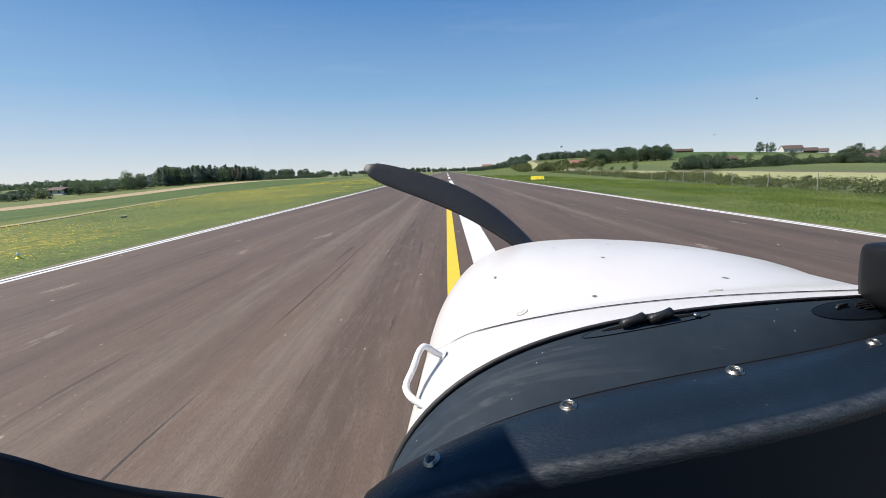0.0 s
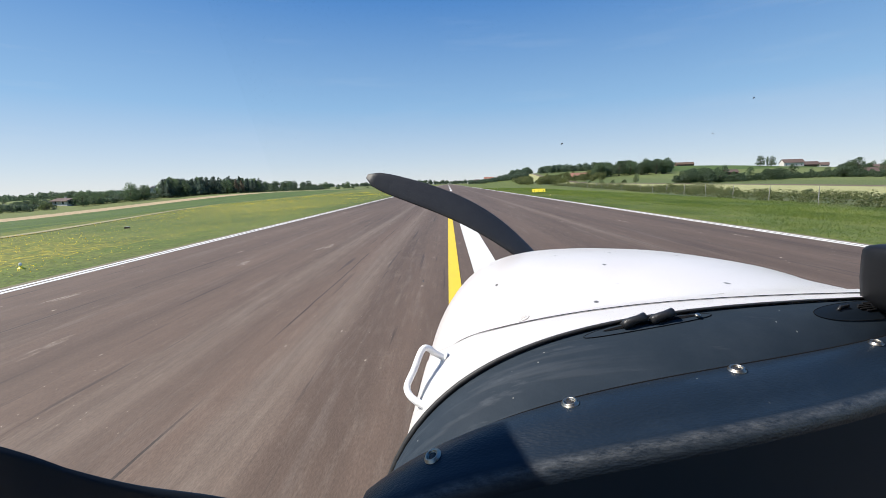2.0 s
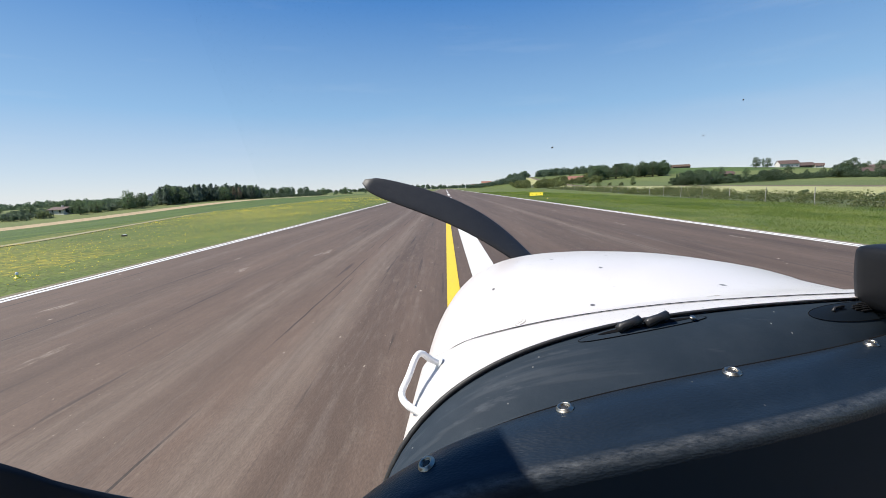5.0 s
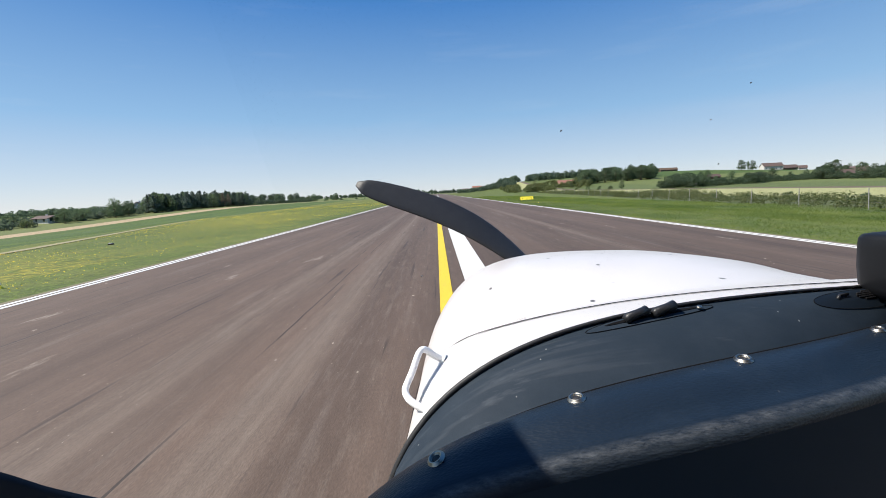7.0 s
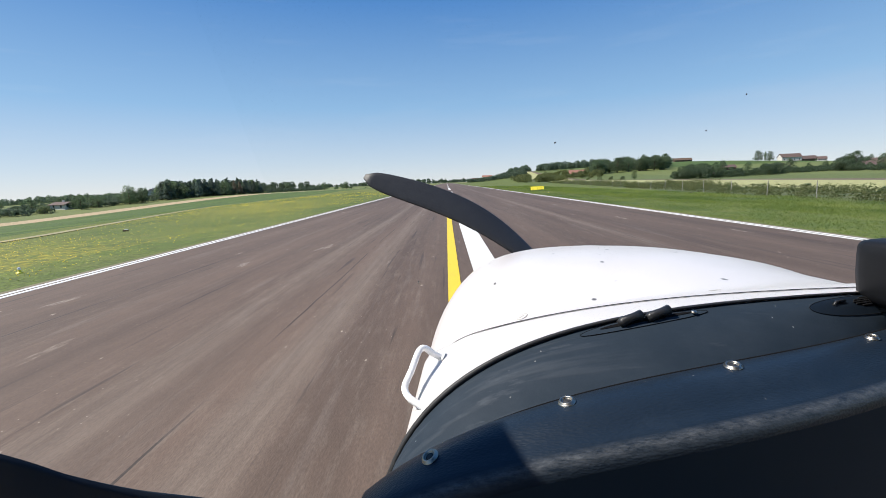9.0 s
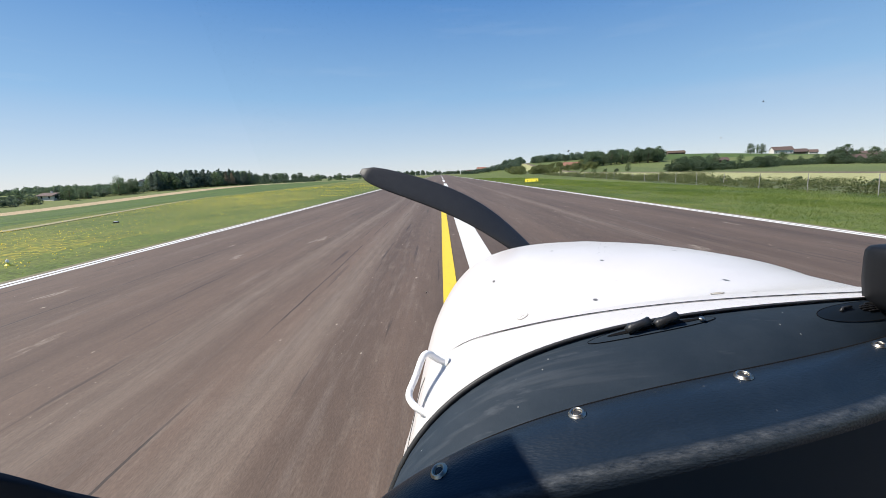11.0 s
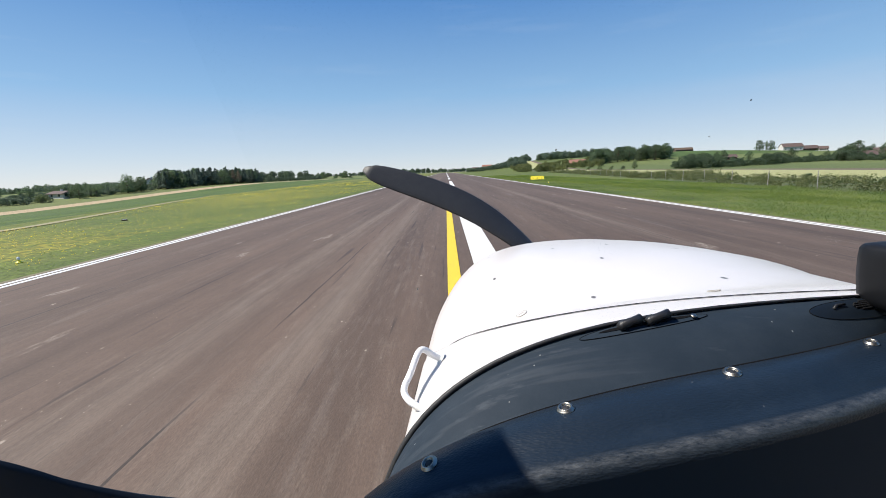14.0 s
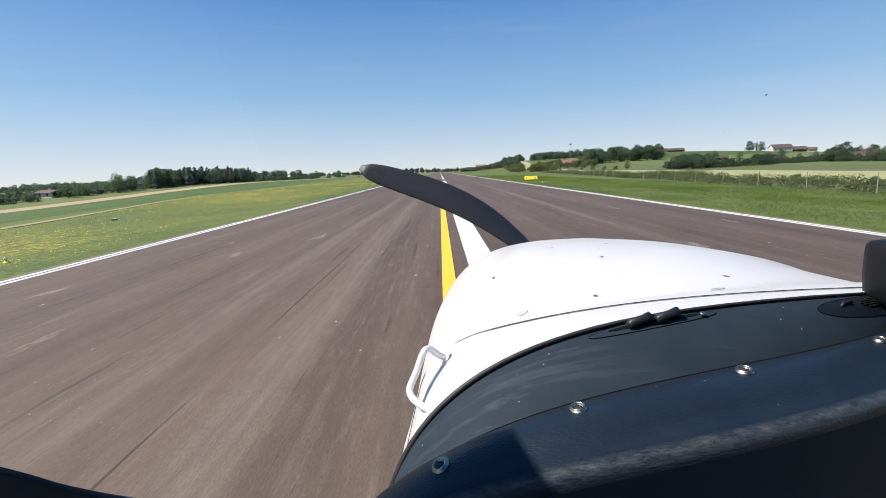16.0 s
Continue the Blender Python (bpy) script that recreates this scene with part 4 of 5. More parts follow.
for x, y, r in ((AXIS, 1.15, 0.2), (AXIS - 1.2, -0.6, 0.22), (AXIS + 1.2, -0.6, 0.22)):
    bm = bmesh.new()
    rows = []
    for k in range(24):
        a = 2 * math.pi * k / 24
        rows.append([(x + 0.075 * math.cos(b), y + (r - 0.075 + 0.075 * math.sin(b)) * math.cos(a), r - CZ + (r - 0.075 + 0.075 * math.sin(b)) * math.sin(a)) for b in (2 * math.pi * j / 12 for j in range(12))])
    sheet(bm, rows + [rows[0]], True)
    bmesh.ops.remove_doubles(bm, verts=bm.verts, dist=0.0005)
    wheel = part("wheel", bm, RUBBER, craft, "black tyre", True)
    bm = bmesh.new()
    tube(bm, [(x - 0.04, y, r - CZ), (x + 0.04, y, r - CZ)], r * 0.55, 18)
    part("rim", bm, SHEET_GREY, wheel)
    bm = bmesh.new()
    tube(bm, [(x, y, r - CZ), (x * 0.7 + AXIS * 0.3, y, -1.15), (x * 0.45 + AXIS * 0.55, y, -0.95)], [0.03, 0.03, 0.045], 8)
    part("gear_leg", bm, WHITE_TUBE, craft)

# Unseen cabin roof and left rail, added above and behind the eye for shade.
bm = bmesh.new()
rows = []
for k in range(13):
    u = -1 + k / 6
    x = AXIS + 0.58 * u
    z = 0.36 - 0.07 * u * u
    rows.append([(x, -0.02 + 0.03 * (1 - u * u), z), (x, -0.5, z + 0.01), (x, -1.15, z - 0.12), (x, -1.15, z - 0.15), (x, -0.5, z - 0.02), (x, -0.02 + 0.03 * (1 - u * u), z - 0.03)])
sheet(bm, rows)
part("shade_roof", bm, PLASTIC, craft, "", True)
bm = bmesh.new()
sheet(bm, [[(AXIS + 0.585 * u, y, 0.366 - 0.07 * u * u - 0.13 * max(0, -y - 0.5) / 0.65) for y in (0.0, -0.25, -0.5, -0.8, -1.16)] for u in [-1 + k / 6 for k in range(13)]])
part("shade_roof_skin", bm, COWL, craft, "", True)
# Unseen dark lining and floor, added to keep bounced light off the panel.
bm = bmesh.new()
for side in (-1, 1):
    sheet(bm, [[skin(0.20 - 1.35 * i / 15, side * (0.66 + 0.34 * k), 0.965) for k in low] for i in range(16)])
part("shade_lining", bm, PLASTIC, craft, "", True)
bm = bmesh.new()
box(bm, AXIS - 0.52, AXIS + 0.52, -1.18, 0.6, -0.98, -0.95)
part("shade_floor", bm, RUBBER, craft)
# Unseen rail outside the cabin, added to cast the shadow on the pad's left.
bm = bmesh.new()
tube(bm, [(-0.412, -1.2, 0.25), (-0.422, -0.5, 0.29), (-0.422, -0.1, 0.29), (-0.422, 0.10, 0.28), (-0.422, 0.22, 0.26)], 0.06, 8)
for y in (-0.35, -0.95):
    tube(bm, [(-0.44, y, 0.29), (-0.25, y, 0.30), (-0.09, y, 0.285)], 0.02, 6)
tube(bm, [(-0.44, -1.15, 0.26), (-0.30, -1.18, -0.2), (-0.10, -1.2, -0.55)], 0.04, 6)
part("shade_rail", bm, PLASTIC, craft, "", True)
# Unseen wall behind the eye, added to block light from the rear.
bm = bmesh.new()
box(bm, AXIS - 0.55, AXIS + 0.55, -1.22, -1.18, -0.95, 0.22)
part("shade_bulkhead", bm, PLASTIC, craft)


# Plants.
rng = np.random.default_rng(7)


def leaves(centres, normals, size, jitter=0.5, seed=0):
    """Small pointed leaf sprays at centres, as vertices and faces."""
    r = np.random.default_rng(seed)
    n = len(centres)
    d = normals + r.normal(0, jitter, (n, 3))
    d /= np.linalg.norm(d, axis=1)[:, None] + 1e-9
    a = np.cross(d, r.normal(0, 1, (n, 3)))
    a /= np.linalg.norm(a, axis=1)[:, None] + 1e-9
    b = np.cross(d, a)
    s = size * r.uniform(0.55, 1.35, n)[:, None]
    v = np.stack([centres - a * s, centres - b * s * 0.55 + d * s * 0.15, centres + a * s, centres + b * s * 0.55 + d * s * 0.15], 1).reshape(-1, 3)
    f = np.arange(4 * n).reshape(-1, 4)
    return v, f


def clumps(blobs, per, size, seed):
    """Leaves over the shells of blobs (x, y, z, radius, flatness)."""
    r = np.random.default_rng(seed)
    cs, ns = [], []
    for x, y, z, rad, flat in blobs:
        k = max(8, int(per * rad * rad))
        d = r.normal(0, 1, (k, 3))
        d /= np.linalg.norm(d, axis=1)[:, None]
        d = d[d[:, 2] > -0.75]
        q = d * rad * r.uniform(0.72, 1.08, len(d))[:, None]
        q[:, 2] *= flat
        cs.append(q + np.array([x, y, z]))
        ns.append(d)
    return leaves(np.concatenate(cs), np.concatenate(ns), size, 0.5, seed)


def tree(kind, seed, leaf, label):
    """A tree 10 m high: trunk with limbs, and a crown of leaf clumps."""
    r = random.Random(seed)
    top = new("tree")
    tagged(top, label, "tree")
    bm = bmesh.new()
    blobs = []
    if kind == "pine":
        tube(bm, [(0, 0, -0.3), (0.05, 0, 3), (0, 0.05, 6.5), (0, 0, 9.6)], [0.17, 0.14, 0.09, 0.02], 7)
        z = 1.4
        while z < 9.7:
            t = (z - 1.4) / 8.3
            rad = 1.75 * (1 - t) ** 0.75 + 0.18
            for k in range(5):
                a = r.uniform(0, 6.283)
                d = rad * r.uniform(0.35, 0.8)
                blobs.append((d * math.cos(a), d * math.sin(a), z + r.uniform(-0.2, 0.2), rad * r.uniform(0.4, 0.6), 0.7))
                if k < 2:
                    tube(bm, [(0, 0, z - 0.2), (d * math.cos(a) * 0.7, d * math.sin(a) * 0.7, z)], [0.04, 0.015], 4)
            z += 0.55
        v, f = clumps(blobs, 30, 0.30, seed)
    elif kind == "poplar":
        tube(bm, [(0, 0, -0.3), (0, 0, 4), (0.05, 0, 9)], [0.2, 0.14, 0.03], 7)
        for k in range(26):
            t = k / 25
            a = r.uniform(0, 6.283)
            d = 0.55 * math.sin(math.pi * min(1, t * 0.8 + 0.15)) * r.uniform(0.4, 1)
            blobs.append((d * math.cos(a), d * math.sin(a), 1.2 + 8.5 * t, 0.35 + 0.6 * math.sin(math.pi * (0.12 + 0.8 * t)), 1.3))
            if k % 3 == 0:
                tube(bm, [(0, 0, 0.8 + 8 * t), (d * math.cos(a), d * math.sin(a), 1.5 + 8 * t)], [0.04, 0.015], 4)
        v, f = clumps(blobs, 55, 0.24, seed)
    elif kind == "broad":
        tube(bm, [(0, 0, -0.3), (0.08, 0.03, 1.5), (0.0, 0.1, 3.2), (0.1, 0.0, 6.0)], [0.34, 0.26, 0.2, 0.06], 8)
        for k in range(17):
            a = k * 2.4 + r.uniform(-0.4, 0.4)
            t = k / 16
            d = 2.6 * math.sin(math.pi * (0.22 + 0.72 * t)) * r.uniform(0.55, 1.0)
            z = 1.7 + 6.9 * t + r.uniform(-0.4, 0.4)
            p = (d * math.cos(a), d * math.sin(a), z)
            blobs.append((*p, r.uniform(1.0, 1.75) * (1.0 - 0.25 * t), 0.8))
            if k % 2 == 0:
                tube(bm, [(0, 0.05, 2.2 + 2.4 * t), (p[0] * 0.5, p[1] * 0.5, (2.6 + 2.4 * t + z) / 2), (p[0] * 0.85, p[1] * 0.85, z)], [0.11, 0.06, 0.02], 5)
        blobs.append((0, 0, 6.2, 2.1, 0.9))
        for k in range(5):
            blobs.append((1.7 * math.cos(k * 1.3), 1.7 * math.sin(k * 1.3), 1.5 + 0.2 * k, 1.4, 0.8))
        v, f = clumps(blobs, 34, 0.30, seed)
    else:
        tube(bm, [(0, 0, -0.4), (0.2, 0.1, 2.5), (0.3, 0.1, 5)], [0.3, 0.2, 0.06], 6)
        for k in range(15):
            a = r.uniform(0, 6.283)
            d = r.uniform(0.3, 4.2)
            z = r.uniform(1.6, 7.6 - 0.55 * d)
            blobs.append((d * math.cos(a), d * math.sin(a), z, r.uniform(1.4, 2.4), 0.85))
            if k % 3 == 0:
                tube(bm, [(0.1, 0, 1.0), (d * 0.7 * math.cos(a), d * 0.7 * math.sin(a), z)], [0.1, 0.03], 4)
        v, f = clumps(blobs, 20, 0.42, seed)
    part("trunk", bm, BARK, top, "", True)
    c = raw("crown", v, f, leaf)
    c.parent = top
    return top


KINDS = {
    "broad": [tree("broad", s, LEAF_BROAD, "broad-crowned green deciduous tree at the field's edge") for s in (3, 4, 5)],
    "pine": [tree("pine", s, LEAF_PINE, "dark green conifer in a dense stand") for s in (11, 12)],
    "dry": [tree("pine", 14, LEAF_DRY, "reddish-brown withered conifer among green ones")],
    "poplar": [tree("poplar", 21, LEAF_BROAD, "slender upright green tree beside the field")],
    "willow": [tree("broad", 31, LEAF_PALE, "pale grey-green willow-like tree")],
    "bush": [tree("bush", s, LEAF_BROAD, "rounded green bush beside the field") for s in (41, 42)],
    "palebush": [tree("bush", 43, LEAF_PALE, "pale green rounded bush beside the field")],
}
used = set()


def plant(kind, x, y, height, group="", wide=1.0, label=""):
    proto = KINDS[kind][rng.integers(len(KINDS[kind]))]
    m = Matrix.Translation((x, y, float(land(x, y)) - 0.05)) @ Matrix.Rotation(rng.uniform(0, 6.283), 4, "Z") @ Matrix.Diagonal((height / 10 * wide, height / 10 * wide, height / 10, 1))
    if proto.name in used:
        ob = copy_thing(proto, m)
    else:
        used.add(proto.name)
        ob = proto
        ob.matrix_basis = m
    if kind in ("bush", "palebush"):
        tagged(ob, "", "bush")
    tagged(ob, label, "", group)
    return ob


def at(ray, dist):
    """x on the plan, from how far aside it lies for each metre ahead."""
    return CX + ray * dist * (1.0 + 0.09 * float(np.clip((0.95 - ray) / 0.1, 0, 1)) * (ray > 0.2))


def behind_stubble(ray, more=4.0):
    """How far ahead the stubble strip ends, for a ray to the left."""
    return 178.0 / (0.22 - ray) + more


# Dense conifer stand on the left.
for row in range(4):
    for k in range(19):
        ray = -0.690 + 0.245 * (k + 0.5 * (row % 2)) / 19
        y = behind_stubble(ray, 8 + 11 * row) + rng.uniform(-3, 3)
        kind = "dry" if (row == 0 and k in (14, 15)) else ("broad" if rng.uniform() < 0.25 else "pine")
        plant(kind, at(ray, y) + rng.uniform(-1.0, 1.0), y, rng.uniform(8.6, 11.0), "trees of the conifer stand", 1.2)
for ray, more, h, kind in ((-0.670, 6, 10.8, "broad"), (-0.655, 10, 10.0, "broad"), (-0.688, 12, 8.5, "broad"), (-0.735, 6, 8.0, "broad"), (-0.724, 12, 6.8, "poplar"),
                           (-0.768, 5, 9.6, "broad"), (-0.758, 10, 8.0, "broad"), (-0.785, 10, 5.0, "bush"), (-0.800, 14, 4.2, "bush"), (-0.845, 6, 5.6, "broad"),
                           (-0.858, 10, 5.6, "broad"), (-0.875, 8, 5.0, "bush"), (-0.888, 5, 7.0, "broad"), (-0.900, 12, 5.0, "bush"), (-0.915, 14, 4.6, "bush"),
                           (-0.980, 5, 4.4, "palebush"), (-0.995, 8, 4.0, "palebush"), (-1.040, 14, 4.0, "bush"), (-1.070, 12, 4.5, "bush"), (-1.100, 10, 4.5, "bush"),
                           (-0.815, 22, 4.0, "bush"), (-0.830, 24, 4.4, "broad"), (-0.705, 20, 5.0, "broad"), (-0.940, 22, 5.4, "broad"), (-0.960, 24, 5.0, "bush"), (-1.010, 20, 4.6, "broad"),
                           (-0.870, 18, 6.0, "poplar"), (-0.745, 9, 6.4, "bush"), (-0.436, 5, 4.6, "palebush"), (-0.418, 8, 3.6, "bush"), (-0.400, 12, 3.2, "bush"), (-0.630, 5, 7.5, "broad")):
    y = behind_stubble(ray, more)
    plant(kind, at(ray, y), y, h, "trees along the left field")
for k in range(30):
    ray = -1.10 + 0.017 * k
    y = behind_stubble(ray, rng.uniform(25, 60))
    plant(("bush", "broad", "bush")[k % 3], at(ray, y), y, rng.uniform(2.0, 3.2), "trees along the left field")
for k in range(34):
    ray = rng.uniform(-0.40, -0.06)
    y = 480 + rng.uniform(-30, 90)
    tall = -0.33 < ray < -0.22
    plant(("bush", "broad", "bush")[k % 3] if tall else ("bush", "palebush")[k % 2], at(ray, y), y, rng.uniform(6.0, 10.0) if tall else rng.uniform(2.5, 4.5), "trees along the left field", 1.3)

# Trees to the right.
for k in range(64):
    ray = 0.318 + 0.165 * rng.uniform(0, 1)
    y = 395 + 75 * rng.uniform(0, 1)
    plant("broad", at(ray, y), y, rng.uniform(12, 15.5), "trees of the wood on the slope", 1.15)
for ray, y, h, kind in ((0.335, 215, 6.5, "palebush"), (0.36, 205, 7.0, "palebush"), (0.385, 200, 6.5, "palebush"), (0.41, 210, 5.5, "willow"), (0.31, 240, 6.5, "palebush"),
                        (0.585, 330, 9.0, "broad"), (0.60, 325, 10.5, "broad"), (0.62, 330, 9.5, "bush"), (0.64, 318, 8.0, "bush"), (0.655, 310, 8.5, "broad"), (0.57, 340, 7.0, "bush"),
                        (0.675, 470, 15.0, "broad"), (0.69, 478, 17.5, "poplar"), (0.70, 470, 14.0, "broad"), (0.715, 300, 10.0, "willow"), (0.73, 265, 10.5, "willow"), (0.745, 270, 9.0, "broad"),
                        (0.86, 255, 10.5, "broad"), (0.88, 262, 10.0, "broad"), (0.945, 250, 14.5, "broad"), (0.965, 246, 15.0, "broad"), (0.925, 256, 12.0, "broad"), (0.99, 260, 11.5, "broad"),
                        (1.03, 250, 12.5, "broad"), (1.06, 240, 11.5, "broad"), (1.09, 235, 11.5, "pine"), (0.83, 246, 7.5, "bush"), (0.90, 225, 7.0, "bush"), (0.98, 215, 6.5, "bush"),
                        (1.02, 205, 6.5, "bush"), (0.80, 470, 8.0, "bush"), (0.525, 335, 6.0, "bush"), (0.54, 330, 6.5, "bush"), (0.555, 342, 7.5, "broad"), (1.12, 250, 13.0, "broad"), (1.16, 240, 12.0, "broad"),
                        (1.00, 480, 12.0, "broad"), (1.04, 470, 10.5, "broad"), (0.93, 500, 10.0, "broad"), (0.88, 510, 9.0, "bush")):
    plant(kind, at(ray, y), y, h * (0.74 if ray > 0.82 else 0.9), "trees on the right of the airfield")


for k in range(70):
    ray = rng.uniform(0.54, 1.18)
    y = rng.uniform(205, 330)
    kind = ("bush", "broad", "bush", "willow", "bush")[k % 5]
    plant(kind, at(ray, y), y, rng.uniform(3.5, 6.8), "trees on the right of the airfield")


def woods(name, spots, size, seed, leaf, label):
    """Far woods: many crowns in one object."""
    blobs = []
    r = np.random.default_rng(seed)
    for x, y, h in spots:
        z = float(land(x, y))
        for k in range(3):
            blobs.append((x + r.uniform(-2, 2), y + r.uniform(-2, 2), z + h * (0.28 + 0.2 * k), h * r.uniform(0.24, 0.36), 0.9))
    v, f = clumps(blobs, 34.0 / size / size, size * 0.5, seed)
    return tagged(raw(name, v, f, leaf), label, "woods", kind="stuff")


spots = []
for k in range(260):
    ray = rng.uniform(-0.34, 0.14)
    y = rng.uniform(1150, 1500)
    spots.append((at(ray, y), y, rng.uniform(7, 15) * (1.25 if -0.16 < ray < -0.03 else 0.9)))
woods("far_woods", spots, 2.0, 51, LEAF_HAZED, "low green belt of trees along the horizon")
spots = []
for k in range(240):
    ray = rng.uniform(-1.35, -0.33)
    y = rng.uniform(560, 900)
    spots.append((at(ray, y), y, rng.uniform(8, 14)))
woods("far_woods", spots, 1.6, 52, LEAF_HAZED, "green woods on the plain far to the left")
spots = []
for k in range(230):
    ray = 0.15 + 0.20 * rng.uniform(0, 1) ** 0.8
    y = rng.uniform(720, 1000)
    spots.append((at(ray, y), y, rng.uniform(9, 15)))
woods("far_woods", spots, 1.6, 53, LEAF_HAZED, "wooded low hill beyond the runway")
spots = []
for k in range(200):
    ray = rng.uniform(0.80, 1.5)
    y = rng.uniform(560, 760)
    spots.append((at(ray, y), y, rng.uniform(6, 10)))
woods("far_woods", spots, 1.5, 54, LEAF_HAZED, "dark woods on the hill behind the farms")
spots = []
for k in range(150):
    ray = rng.uniform(0.05, 0.19)
    y = rng.uniform(640, 820)
    spots.append((at(ray, y), y, rng.uniform(6.0, 9.0) * (0.8 + 2.4 * max(0.0, ray - 0.08))))
woods("far_woods", spots, 1.4, 58, LEAF_HAZED, "row of green trees beyond the runway's far end")
spots = []
for k in range(150):
    ray = rng.uniform(0.16, 0.34)
    y = rng.uniform(330, 520)
    spots.append((at(ray, y), y, rng.uniform(3.0, 6.5)))
for k in range(60):
    ray = rng.uniform(0.175, 0.26)
    y = rng.uniform(235, 330)
    spots.append((at(ray, y), y, rng.uniform(2.4, 4.6)))
woods("scrub", spots, 0.9, 55, LEAF_HEDGE, "low scrub and bushes beyond the grass")


spots = []
for k in range(260):
    ray = rng.uniform(-1.16, -0.66)
    y = rng.uniform(225, 330)
    spots.append((at(ray, y), y, rng.uniform(2.2, 4.6)))
woods("far_woods", spots, 1.1, 59, LEAF_HAZED, "low hazy trees in the hollow beyond the hedge")
spots = []
for k in range(420):
    ray = -1.14 + 0.84 * k / 420
    y = behind_stubble(ray, rng.uniform(5, 30))
    if -0.97 < ray < -0.89:
        continue
    spots.append((at(ray, y), y, rng.uniform(2.0, 4.4) * (0.66 if ray < -0.63 else 0.85)))
woods("field_hedge", spots, 0.8, 56, LEAF_HAZED, "unbroken green hedge behind the stubble strip")
for ray, y in ((0.95, 228), (0.975, 222), (1.0, 226), (1.02, 232), (0.93, 236), (1.045, 228)):
    plant("bush", at(ray, y), y, 4.2, "trees on the right of the airfield")


spots = []
for k in range(330):
    ray = 0.50 + 0.62 * k / 330
    y = 185 + 40 * math.sin(ray * 9.0) + rng.uniform(-16, 16)
    spots.append((at(ray, y), y, rng.uniform(1.8, 4.2) * (1.35 if math.sin(ray * 37) + math.sin(ray * 83) > 0.7 else 0.8)))
woods("hedgerow", spots, 0.5, 57, LEAF_BROAD, "dark green hedgerow between the fields")


# Fence and the overgrown strip along it.
def fence_x(y):
    return 19.3 + 0.14 * y


spots = []
for k in range(1500):
    y = 6 + 190 * rng.uniform(0, 1) ** 1.1
    off = rng.uniform(-0.6, 8.5)
    h = rng.uniform(0.35, 0.85) * (1 + (0.7 if math.sin(y * 0.13) + math.sin(y * 0.31 + off) > 0.9 else 0))
    spots.append((fence_x(y) + off, y, h))
blobs = [(x, y, float(land(x, y)) + h * 0.22, h * 0.66, 0.9) for x, y, h in spots]
v, f = clumps(blobs, 330, 0.075, 61)
tagged(raw("hedge", v, f, LEAF_HEDGE), "overgrown green strip of weeds and bushes behind the fence", "hedge", kind="stuff")
for y, off, h, kind in ((46, 5, 2.6, "bush"), (58, 4, 3.2, "bush"), (64, 7, 3.0, "bush"), (34, 6, 2.2, "bush"), (75, 5, 3.0, "palebush"), (26, 5, 2.6, "bush"), (22, 8, 3.0, "bush"),
                        (92, 6, 3.2, "bush"), (110, 8, 3.8, "bush"), (128, 6, 3.5, "palebush"), (150, 8, 4.0, "bush"), (31, 11, 3.0, "bush"), (40, 12, 3.4, "bush")):
    plant(kind, fence_x(y) + off * 0.6 + 1.0, y, h * 0.55, "bushes behind the fence")
fence = new("fence")
tagged(fence, "wire fence on weathered posts before the bushes", "fence")
post_mesh = None
heads = []
for k in range(30):
    y = 17 + 5.2 * k
    x = fence_x(y)
    z = float(land(x, y))
    if post_mesh is None:
        bm = bmesh.new()
        tube(bm, [(0, 0, -0.3), (0, 0, 1.15), (0, 0, 1.19)], [0.026, 0.024, 0.012], 7)
        ob = part("post", bm, GREY_POST, fence)
        post_mesh = ob.data
    else:
        ob = new("post", post_mesh)
        ob.parent = fence
    ob.matrix_basis = pose(x, y, z, rng.uniform(-2, 2), rng.uniform(-3, 3), 0)
    heads.append(Vector((x, y, z)))
for h in (0.4, 0.75, 1.08):
    bm = bmesh.new()
    tube(bm, [p + Vector((0.05, 0, h)) for p in heads], 0.002, 4)
    part("wire", bm, GREY_POST, fence)


# Grass blades and flowers beside the runway.
def blades(name, x0, x1, y0, y1, count, low, high, width, seed, label, power=1.7):
    r = np.random.default_rng(seed)
    y = y0 + (y1 - y0) * r.uniform(0, 1, count) ** power
    x = x0 + (x1 - x0) * r.uniform(0, 1, count)
    track = np.interp(y, [0, 9, 18, 28, 54, 80, 104, 140], [-24, -22, -22, -25, -35, -45, -51, -50])
    keep = (np.abs(x - track) > 0.8) & (x > track - 6)
    x, y = x[keep], y[keep]
    n = len(x)
    z = land(x, y)
    grow = 1 + np.clip(y / 60, 0, 2.0)
    h = r.uniform(low, high, n) * (0.6 + 0.8 * (np.sin(x * 0.9) * np.sin(y * 0.7) + 1) / 2)
    w = width * grow * r.uniform(0.6, 1.4, n)
    a = r.uniform(0, 6.283, n)
    lean = r.normal(0, 1.1, (n, 2)) * h[:, None]
    p0 = np.stack([x - np.cos(a) * w, y - np.sin(a) * w, z - 0.02], 1)
    p1 = np.stack([x + np.cos(a) * w, y + np.sin(a) * w, z - 0.02], 1)
    p2 = np.stack([x + lean[:, 0], y + lean[:, 1], z + h], 1)
    v = np.stack([p0, p1, p2], 1).reshape(-1, 3)
    return tagged(raw(name, v, np.arange(3 * n).reshape(-1, 3), BLADE), label, "grass", kind="stuff")


blades("grass", -42, -10.6, 2, 120, 80000, 0.015, 0.04, 0.006, 71, "short green grass with dry stalks beside the runway")
blades("tall_grass", 10.6, 19, 6, 150, 90000, 0.03, 0.08, 0.008, 72, "green mown grass strip beside the runway")
blades("tall_grass", 15.0, 24, 8, 130, 130000, 0.05, 0.15, 0.005, 73, "tall uncut green grass before the fence")
r = np.random.default_rng(81)
